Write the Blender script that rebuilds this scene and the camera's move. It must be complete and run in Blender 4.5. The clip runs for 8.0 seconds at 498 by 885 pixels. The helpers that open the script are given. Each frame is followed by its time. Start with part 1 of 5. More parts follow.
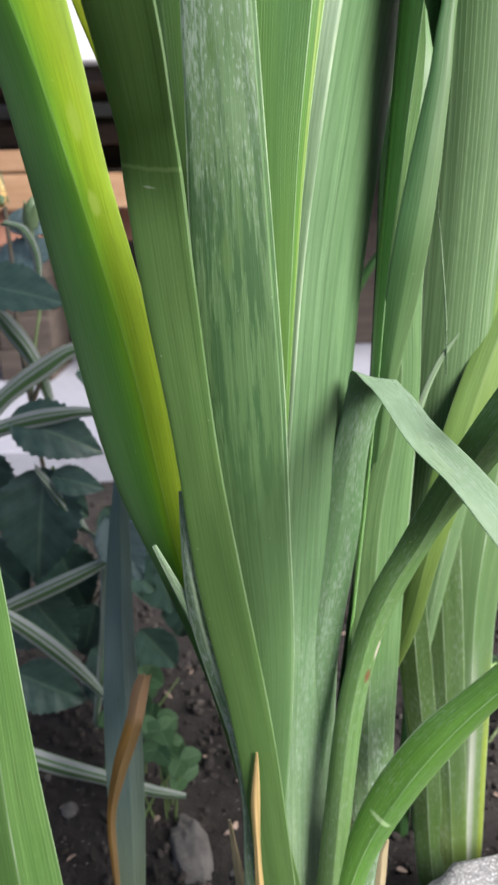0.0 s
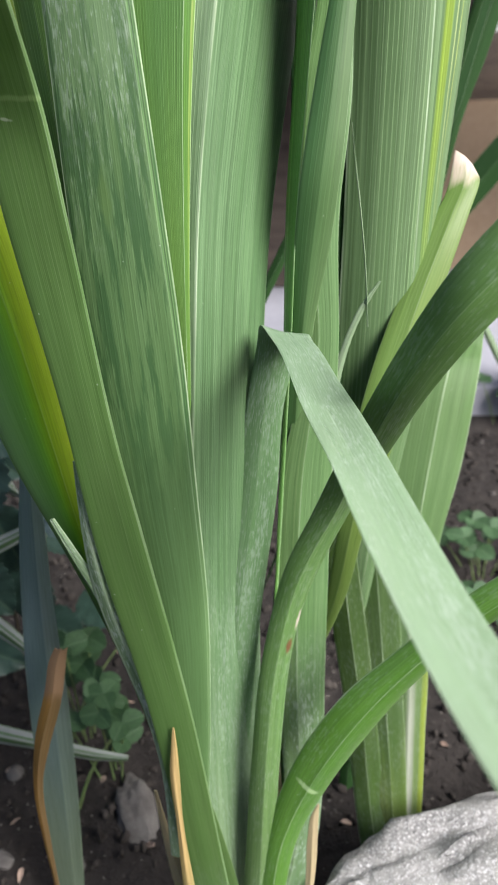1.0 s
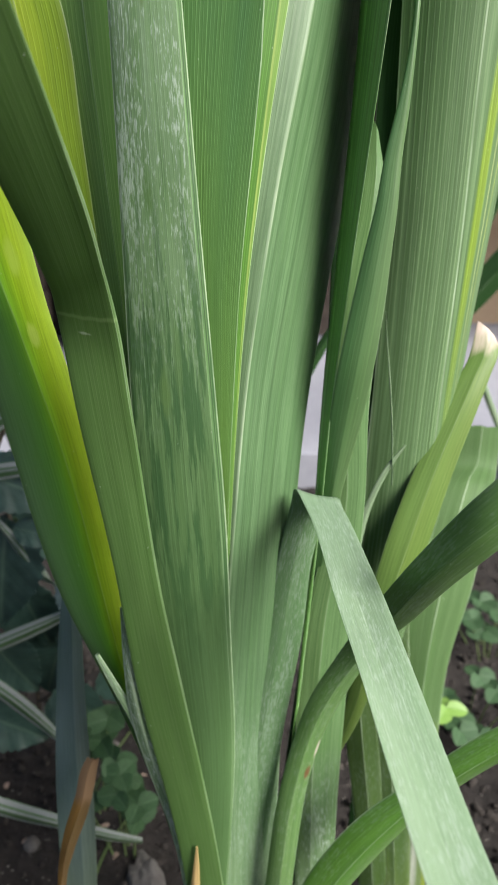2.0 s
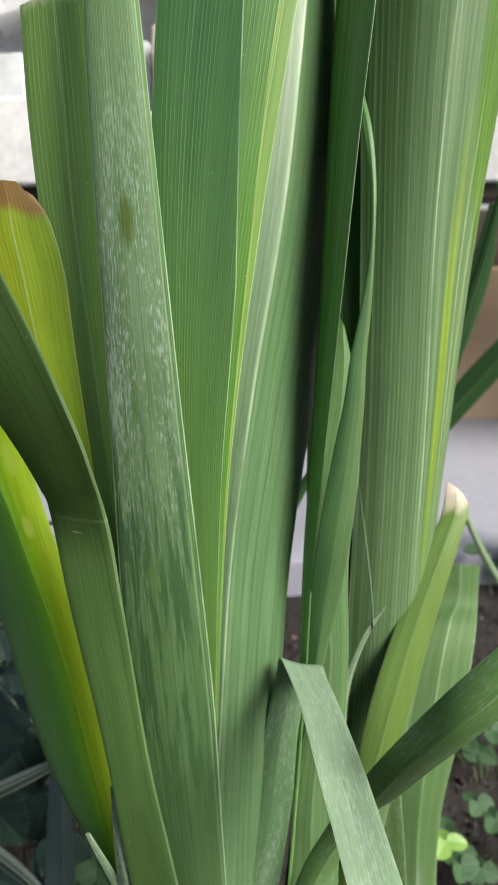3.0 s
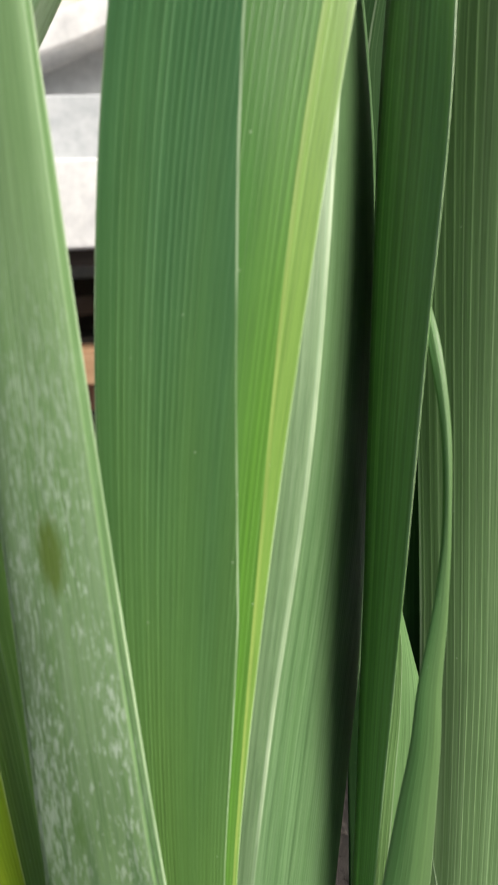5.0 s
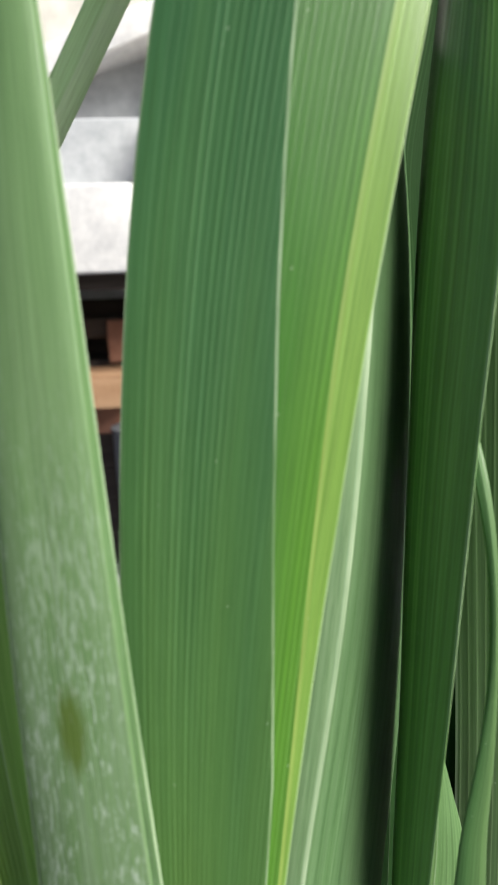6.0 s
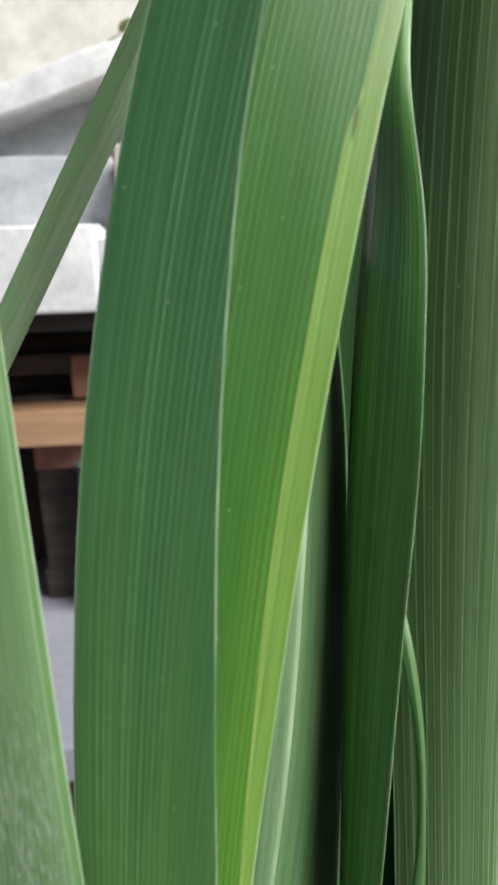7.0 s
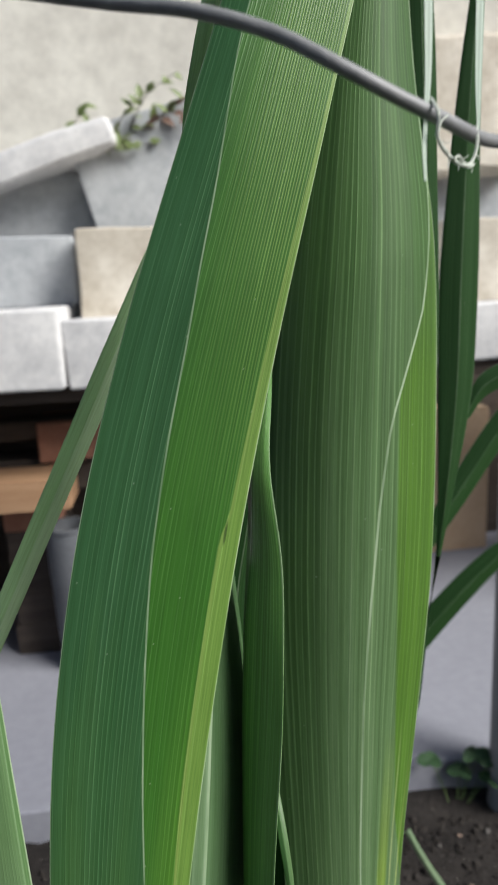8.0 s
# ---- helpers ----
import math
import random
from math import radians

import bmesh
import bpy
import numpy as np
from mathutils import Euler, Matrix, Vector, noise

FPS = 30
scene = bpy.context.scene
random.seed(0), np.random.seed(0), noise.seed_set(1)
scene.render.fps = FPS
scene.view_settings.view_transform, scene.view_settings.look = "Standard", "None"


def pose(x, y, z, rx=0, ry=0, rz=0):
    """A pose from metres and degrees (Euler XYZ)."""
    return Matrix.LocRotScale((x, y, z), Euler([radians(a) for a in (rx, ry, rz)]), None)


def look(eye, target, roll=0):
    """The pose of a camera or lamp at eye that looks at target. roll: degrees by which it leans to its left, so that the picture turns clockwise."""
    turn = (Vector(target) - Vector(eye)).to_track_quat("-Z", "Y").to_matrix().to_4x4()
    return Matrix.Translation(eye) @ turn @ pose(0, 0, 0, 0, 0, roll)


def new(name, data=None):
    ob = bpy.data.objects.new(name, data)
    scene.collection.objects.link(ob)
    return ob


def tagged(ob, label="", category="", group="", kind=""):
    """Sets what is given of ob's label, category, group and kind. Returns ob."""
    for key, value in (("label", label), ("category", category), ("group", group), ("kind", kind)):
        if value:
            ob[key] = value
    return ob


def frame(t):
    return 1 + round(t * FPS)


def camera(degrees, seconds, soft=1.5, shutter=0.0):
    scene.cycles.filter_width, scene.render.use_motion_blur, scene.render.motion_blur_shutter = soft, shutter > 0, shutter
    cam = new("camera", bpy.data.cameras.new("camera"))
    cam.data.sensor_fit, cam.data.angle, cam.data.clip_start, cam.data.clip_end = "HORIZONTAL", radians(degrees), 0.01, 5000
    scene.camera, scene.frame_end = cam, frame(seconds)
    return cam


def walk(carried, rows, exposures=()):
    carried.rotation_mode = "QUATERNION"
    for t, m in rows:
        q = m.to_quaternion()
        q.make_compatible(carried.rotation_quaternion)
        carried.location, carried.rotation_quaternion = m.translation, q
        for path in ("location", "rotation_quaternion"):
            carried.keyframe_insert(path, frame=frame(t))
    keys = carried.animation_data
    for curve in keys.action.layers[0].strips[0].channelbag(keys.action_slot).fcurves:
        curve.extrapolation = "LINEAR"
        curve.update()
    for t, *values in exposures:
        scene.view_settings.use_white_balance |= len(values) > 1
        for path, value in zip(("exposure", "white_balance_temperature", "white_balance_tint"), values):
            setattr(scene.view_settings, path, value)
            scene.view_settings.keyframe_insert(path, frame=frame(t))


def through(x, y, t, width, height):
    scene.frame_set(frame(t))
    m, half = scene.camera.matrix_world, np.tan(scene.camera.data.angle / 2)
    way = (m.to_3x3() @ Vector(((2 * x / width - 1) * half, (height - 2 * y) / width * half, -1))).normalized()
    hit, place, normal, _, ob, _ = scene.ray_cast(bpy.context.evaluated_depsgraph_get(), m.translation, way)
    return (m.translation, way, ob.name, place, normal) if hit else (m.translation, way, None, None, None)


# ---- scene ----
cam = camera(39.2, 8.0, 1.7, 0.15)
cam.data.dof.use_dof, cam.data.dof.focus_distance, cam.data.dof.aperture_fstop = True, 0.21, 27
METRES, EYE, TILT, LEAN, TURN = 0.45, 0.40, -21.0, 1.0, 0.0
ROWS = [
    (0.0, 0.0, 0.0, 0.0, -0.0, 0.0, -0.0),
    (0.5, 0.0491, 0.0375, -0.0037, -1.64, -1.42, 2.02),
    (1.0, 0.0627, 0.0452, 0.0138, -1.53, -4.61, 1.17),
    (1.5, 0.0378, 0.0229, 0.0723, -0.7, -4.65, -1.29),
    (3.0, 0.042, -0.0351, 0.2049, -1.67, 4.16, 0.28),
    (3.5, 0.0401, 0.0191, 0.2588, -2.44, 5.27, 1.48),
    (4.0, 0.042, 0.0755, 0.3067, -1.99, 5.38, 1.71),
    (4.5, 0.0581, 0.116, 0.3539, -1.47, 5.61, 2.47),
    (5.0, 0.0505, 0.1435, 0.406, -0.68, 5.99, 1.77),
    (6.5, 0.0352, 0.1516, 0.4992, -0.9, 7.17, 1.37),
    (7.0, 0.0505, 0.1203, 0.5545, -3.27, 7.51, 2.41),
    (7.5, 0.0753, 0.037, 0.6395, -3.1, 7.8, 3.79),
    (8.0, 0.0871, -0.0714, 0.7133, -5.61, 8.51, 4.14),
]
walk(cam, [(t, pose(0, 0, EYE, TILT, LEAN, TURN) @ pose(METRES * x, METRES * y, METRES * z, 90 + pitch, roll, yaw)) for t, x, y, z, yaw, pitch, roll in ROWS],
     [(0.0, 0.94, 6100, 15), (1.5, 0.76, 6200, 13), (3.0, 0.54, 6350, 10), (3.5, 0.49, 6400, 10), (4.5, 0.63, 6550, 10), (5.0, 0.63, 6550, 10), (6.5, 0.49, 6150, 10), (7.0, 0.29, 6100, 10), (8.0, -0.04, 6100, 10)])

# ---- daylight: soft, slightly hazy open shade ----
world = bpy.data.worlds.new("sky")
scene.world = world
world.use_nodes = True
wn, wl = world.node_tree.nodes, world.node_tree.links
sky = wn.new("ShaderNodeTexSky")
sky.sky_type, sky.sun_disc = "NISHITA", False
sky.sun_elevation, sky.sun_rotation = radians(40), radians(126)
sky.air_density, sky.dust_density = 1.0, 3.0
wl.new(sky.outputs[0], wn["Background"].inputs[0])
wn["Background"].inputs[1].default_value = 0.056
sun = new("sun", bpy.data.lights.new("sun", "SUN"))
sun.data.energy, sun.data.angle, sun.data.color = 4.8, radians(34), (1.0, 0.95, 0.86)
sun.matrix_world = look((2.3, -1.25, 2.6), (0.0, 0.3, 0.3))
tagged(sun, "soft hazy daylight from behind the viewer", "sun")


# ---- materials ----
class Mat:
    """A node material with short-hand for its nodes."""

    def __init__(self, name):
        self.m = bpy.data.materials.new(name)
        self.m.use_nodes = True
        self.n, self.l = self.m.node_tree.nodes, self.m.node_tree.links
        self.b = self.n["Principled BSDF"]
        self.out = self.n["Material Output"]

    def put(self, socket, v):
        if isinstance(v, bpy.types.NodeSocket):
            self.l.new(v, socket)
        elif v is not None:
            if isinstance(v, tuple) and len(v) == 3 and len(socket.default_value) == 4:
                v = (*v, 1.0)
            socket.default_value = v

    def math(self, op, a, b=None, c=None, clamp=False):
        nd = self.n.new("ShaderNodeMath")
        nd.operation, nd.use_clamp = op, clamp
        for k, v in enumerate((a, b, c)):
            self.put(nd.inputs[k], v)
        return nd.outputs[0]

    def mix(self, f, a, b, how="MIX"):
        nd = self.n.new("ShaderNodeMix")
        nd.data_type, nd.blend_type, nd.clamp_factor = "RGBA", how, True
        self.put(nd.inputs[0], f)
        self.put(nd.inputs[6], a)
        self.put(nd.inputs[7], b)
        return nd.outputs[2]

    def noise(self, vec, scale, detail=4.0, rough=0.55, stretch=None):
        if stretch:
            mp = self.n.new("ShaderNodeMapping")
            mp.inputs["Scale"].default_value = stretch
            self.put(mp.inputs[0], vec)
            vec = mp.outputs[0]
        nd = self.n.new("ShaderNodeTexNoise")
        self.put(nd.inputs["Vector"], vec)
        nd.inputs["Scale"].default_value, nd.inputs["Detail"].default_value, nd.inputs["Roughness"].default_value = scale, detail, rough
        return nd.outputs[0]

    def voronoi(self, vec, scale, feature="F1"):
        nd = self.n.new("ShaderNodeTexVoronoi")
        nd.feature = feature
        self.put(nd.inputs["Vector"], vec)
        nd.inputs["Scale"].default_value = scale
        return nd

    def ramp(self, f, *stops):
        nd = self.n.new("ShaderNodeValToRGB")
        e = nd.color_ramp.elements
        while len(e) < len(stops):
            e.new(0.5)
        for k, (p, c) in enumerate(stops):
            e[k].position = p
            e[k].color = (c, c, c, 1) if isinstance(c, (int, float)) else (*c, 1)
        self.put(nd.inputs[0], f)
        return nd.outputs[0]

    def band(self, v, at, half, soft):
        """1 within half of at, falling off over soft."""
        d = self.math("ABSOLUTE", self.math("SUBTRACT", v, at))
        return self.math("SUBTRACT", 1.0, self.math("DIVIDE", self.math("SUBTRACT", d, half), soft, clamp=True), clamp=True)

    def step(self, v, at, soft):
        return self.math("DIVIDE", self.math("SUBTRACT", v, at - soft), 2 * soft, clamp=True)

    def uv(self, name):
        nd = self.n.new("ShaderNodeUVMap")
        nd.uv_map = name
        return nd.outputs[0]

    def xyz(self, vec):
        nd = self.n.new("ShaderNodeSeparateXYZ")
        self.put(nd.inputs[0], vec)
        return nd.outputs

    def obj(self):
        return self.n.new("ShaderNodeTexCoord").outputs["Object"]

    def rand(self):
        return self.n.new("ShaderNodeObjectInfo").outputs["Random"]

    def bump(self, h, strength, dist):
        nd = self.n.new("ShaderNodeBump")
        nd.inputs["Strength"].default_value, nd.inputs["Distance"].default_value = strength, dist
        self.put(nd.inputs["Height"], h)
        self.put(self.b.inputs["Normal"], nd.outputs[0])
        return nd.outputs[0]

    def done(self, colour, rough=0.6, spec=0.5, metal=0.0):
        self.put(self.b.inputs["Base Color"], colour)
        self.put(self.b.inputs["Roughness"], rough)
        self.b.inputs["Specular IOR Level"].default_value = spec
        self.b.inputs["Metallic"].default_value = metal
        return self.m


def leaf_mat(name, left, right=None, foot=None, foot_at=0.0, veins=0.25, bloom=0.0, band=None, lines=0.5,
             spots=0.15, relief=0.5, rough=0.42, pitch=0.0015, through=0.16, tip=None, tip_at=0.95, stain=0.0, bloom_to=1.0,
             soft=0.012, blots=(), crease=None, ramp=None, bloom_from=-1.0, ribs=0.0, ribs_at=0.6, streak=0.25, foot_soft=0.18, both=False, spec=0.38, rim=0.006, bloom_right=1.0, stain_in=(-1.0, 2.0), cords=0.42, keel=1.0):
    """A sword-shaped leaf: two faces beside a ridge, parallel veins, waxy bloom, a pale foot and a coloured band."""
    k = Mat(name)
    grain, across, along = k.uv("grain"), k.xyz(k.uv("across")), k.xyz(k.uv("along"))
    s, r, v, side = across[0], across[1], along[0], along[1]
    gx = k.xyz(grain)
    right = right or left
    # on some leaves one face also carries shade or sheen in its colour
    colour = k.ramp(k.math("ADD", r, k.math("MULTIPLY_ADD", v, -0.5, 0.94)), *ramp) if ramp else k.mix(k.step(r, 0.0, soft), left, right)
    tone = k.noise(grain, 1.0, 3, stretch=(120, 14, 1))
    colour = k.mix(k.math("MULTIPLY", k.step(tone, 0.52, 0.14), 0.55), colour, (0.9, 1.0, 0.85), "MULTIPLY")
    colour = k.mix(k.math("MULTIPLY", k.step(k.noise(grain, 1.0, 2, stretch=(30, 9, 1)), 0.55, 0.12), 0.35), colour, k.mix(1.0, colour, (1.35, 1.25, 1.3), "MULTIPLY"))
    if foot:
        wob = k.math("MULTIPLY_ADD", k.noise(grain, 1.0, 2, stretch=(90, 6, 1)), 1.4 * foot_soft, -0.7 * foot_soft)
        colour = k.mix(k.math("SUBTRACT", 1.0, k.step(k.math("ADD", v, wob), foot_at, foot_soft)), colour, foot)
    for at, half, fade, col, *upto in band or ():
        f = k.band(s, k.ramp(v, *at) if isinstance(at, list) else at, half, fade)
        if not both:
            f = k.math("MULTIPLY", f, k.math("MULTIPLY", k.step(r, 0.0, 0.01), k.step(v, 0.40, 0.06)))
        if upto:
            f = k.math("MULTIPLY", f, k.math("SUBTRACT", 1.0, k.step(v, upto[0], upto[1] if len(upto) > 1 else 0.05)))
        colour = k.mix(f, colour, col)
    wob = k.math("MULTIPLY", k.math("SUBTRACT", k.noise(grain, 1.0, 2, stretch=(60, 5, 1)), 0.5), pitch * 1.2)
    wave = k.math("SINE", k.math("MULTIPLY", k.math("ADD", gx[0], wob), 2 * math.pi / pitch))
    sharp = k.math("POWER", k.math("MULTIPLY_ADD", wave, 0.5, 0.5), 6.0)
    amount = k.step(k.noise(grain, 1.0, 2, stretch=(45, 7, 1)), 0.45, 0.2)
    single = k.step(k.noise(grain, 1.0, 1, stretch=(0.45 / pitch, 2.5, 1)), 0.5, 0.2)
    vein = k.math("MULTIPLY", k.math("MULTIPLY", sharp, k.math("MULTIPLY_ADD", single, 0.9, 0.1)), k.math("MULTIPLY_ADD", amount, 0.7, 0.3))
    colour = k.mix(k.math("MULTIPLY", vein, min(1.0, veins * 1.6)), colour, k.mix(0.2, k.mix(1.0, colour, (2.0, 1.75, 2.0), "MULTIPLY"), (0.36, 0.55, 0.26)))
    if ribs:
        fine = k.math("SINE", k.math("MULTIPLY", k.math("ADD", gx[0], wob), 2 * math.pi / (0.67 * pitch)))
        f = k.math("MULTIPLY", k.math("MULTIPLY", k.step(r, 0.22, 0.2), k.step(v, ribs_at, 0.06)), k.math("MULTIPLY", k.math("POWER", k.math("MULTIPLY_ADD", fine, 0.5, 0.5), 3.0), k.math("MULTIPLY_ADD", single, 0.4, 0.6)))
        colour = k.mix(k.math("MULTIPLY", f, ribs), colour, (0.27, 0.44, 0.10))
        vein = k.math("MAXIMUM", vein, f)
    cord = k.step(k.noise(grain, 1.0, 4, 0.75, stretch=(1050, 1.8, 1)), 0.5, 0.14)
    colour = k.mix(cords, colour, k.mix(cord, k.mix(1.0, colour, (0.48, 0.56, 0.45), "MULTIPLY"), k.mix(1.0, colour, (1.38, 1.28, 1.4), "MULTIPLY")))
    broad = k.noise(grain, 1.0, 3, 0.6, stretch=(430, 2.2, 1))
    colour = k.mix(k.math("MULTIPLY", k.step(broad, 0.55, 0.12), streak), colour, k.mix(0.6, colour, (0.012, 0.035, 0.010)))
    light = k.noise(grain, 1.0, 3, 0.6, stretch=(260, 1.6, 1))
    colour = k.mix(k.math("MULTIPLY", k.step(light, 0.56, 0.10), streak), colour, k.mix(1.0, colour, (1.8, 1.6, 1.9), "MULTIPLY"))
    fibre = k.noise(grain, 1.0, 4, 0.75, stretch=(1700, 38, 1))
    colour = k.mix(k.math("MULTIPLY", k.step(fibre, 0.56, 0.10), 0.5), colour, k.mix(0.5, colour, (0.01, 0.03, 0.005)))
    if bloom:
        wax = k.noise(grain, 1.0, 4, 0.65, stretch=(1150, 240, 1))
        patch = k.noise(grain, 1.0, 3, 0.6, stretch=(85, 26, 1))
        w = k.step(k.math("MULTIPLY_ADD", patch, 0.45, wax), 0.79, 0.05)
        film = k.math("MULTIPLY", k.step(k.noise(grain, 1.0, 4, 0.65, stretch=(330, 17, 1)), 0.47, 0.14), 0.2)
        w = k.math("MAXIMUM", k.math("MULTIPLY", w, 0.8), film)
        w = k.math("MULTIPLY", w, k.step(v, bloom_from, 0.07))
        w = k.math("MULTIPLY", w, k.math("SUBTRACT", 1.0, k.step(v, bloom_to, 0.06)))
        if bloom_right < 1:
            w = k.math("MULTIPLY", w, k.math("MULTIPLY_ADD", k.step(r, -0.01, 0.02), bloom_right - 1.0, 1.0))
        colour = k.mix(k.math("MULTIPLY", w, bloom), colour, (0.58, 0.69, 0.59))
    if stain:
        blot = k.noise(grain, 1.0, 4, 0.7, stretch=(360, 22, 1))
        blot = k.math("MULTIPLY", k.step(blot, 0.515, 0.03), k.math("SUBTRACT", k.step(v, stain_in[0], 0.05), k.step(v, stain_in[1], 0.04)))
        colour = k.mix(k.math("MULTIPLY", blot, stain), colour, k.mix(0.8, colour, (0.035, 0.10, 0.030)))
    if crease:
        wob = k.math("MULTIPLY_ADD", k.noise(grain, 1.0, 2, stretch=(160, 1, 1)), 0.004, -0.002)
        f = k.band(k.math("ADD", v, wob), crease, 0.0006, 0.0012)
        colour = k.mix(k.math("MULTIPLY", f, 0.55), colour, (0.26, 0.40, 0.14))
        colour = k.mix(k.math("MULTIPLY", k.step(v, crease, 0.004), 0.12), colour, (0.045, 0.11, 0.025))
    for bs, bv, ds, dv, col in blots:
        e = k.math("ADD", k.math("POWER", k.math("DIVIDE", k.math("SUBTRACT", s, bs), ds), 2.0), k.math("POWER", k.math("DIVIDE", k.math("SUBTRACT", v, bv), dv), 2.0))
        e = k.math("ADD", e, k.math("MULTIPLY_ADD", k.noise(grain, 1.0, 4, 0.7, stretch=(600, 110, 1)), 2.4, -1.2))
        colour = k.mix(k.math("MULTIPLY", k.math("SUBTRACT", 1.0, k.step(e, 0.8, 0.5)), 0.85), colour, col)
    if spots:
        dots = k.voronoi(grain, 170)
        near = k.math("LESS_THAN", dots.outputs["Distance"], 0.045)
        few = k.math("GREATER_THAN", k.xyz(dots.outputs["Color"])[0], 0.62)
        colour = k.mix(k.math("MULTIPLY", k.math("MULTIPLY", near, few), spots * 2), colour, (0.5, 0.6, 0.42))
    edge = k.math("MAXIMUM", k.math("MULTIPLY", k.band(r, 0.0, rim, rim * 1.3), keel), k.math("MAXIMUM", k.band(s, 0.0, rim * 1.3, rim * 1.3), k.band(s, 1.0, rim * 1.3, rim * 1.3)))
    edge = k.math("MULTIPLY", edge, k.math("MULTIPLY_ADD", k.step(k.noise(grain, 1.0, 3, stretch=(40, 22, 1)), 0.5, 0.15), 0.75, 0.25))
    colour = k.mix(k.math("MULTIPLY", edge, lines), colour, (0.46, 0.60, 0.38))
    if tip:
        wob = k.math("MULTIPLY", k.math("SUBTRACT", k.noise(grain, 1.0, 3, stretch=(150, 60, 1)), 0.5), 0.06)
        colour = k.mix(k.step(k.math("ADD", v, wob), tip_at, 0.012), colour, tip)
    colour = k.mix(1.0, colour, (1.04, 1.0, 1.06), "MULTIPLY")
    height = k.math("ADD", vein, k.math("MULTIPLY", fibre, 0.5))
    nrm = k.bump(height, relief * 0.6, 0.0002)
    mat = k.done(colour, k.math("MULTIPLY_ADD", tone, 0.2, rough - 0.1), spec)
    glow = k.n.new("ShaderNodeBsdfTranslucent")
    k.put(glow.inputs[0], k.mix(0.35, colour, (0.35, 0.55, 0.04)))
    k.put(glow.inputs[1], nrm)
    both = k.n.new("ShaderNodeMixShader")
    both.inputs[0].default_value = through
    k.l.new(k.b.outputs[0], both.inputs[1])
    k.l.new(glow.outputs[0], both.inputs[2])
    k.l.new(both.outputs[0], k.out.inputs[0])
    return mat


def rough_mat(name, a, b, scale=8.0, fine=90.0, relief=0.5, dist=0.004, rough=0.85, speck=None, spec=0.3, stretch=None):
    """Stone, plaster, concrete, soil or wood: two tones at two scales, with relief."""
    k = Mat(name)
    o = k.obj()
    big = k.noise(o, scale, 4, stretch=stretch)
    small = k.noise(o, fine, 5, 0.7, stretch=stretch)
    colour = k.mix(k.step(k.math("MULTIPLY_ADD", small, 0.5, k.math("MULTIPLY", big, 0.6)), 0.55, 0.16), a, b)
    colour = k.mix(k.math("MULTIPLY", k.rand(), 0.25), colour, k.mix(0.5, colour, a))
    if speck:
        at, col = speck
        dots = k.noise(o, fine * 2.2, 2)
        colour = k.mix(k.step(dots, at, 0.03), colour, col)
    k.bump(k.math("ADD", small, k.math("MULTIPLY", big, 0.6)), relief, dist)
    return k.done(colour, rough, spec)


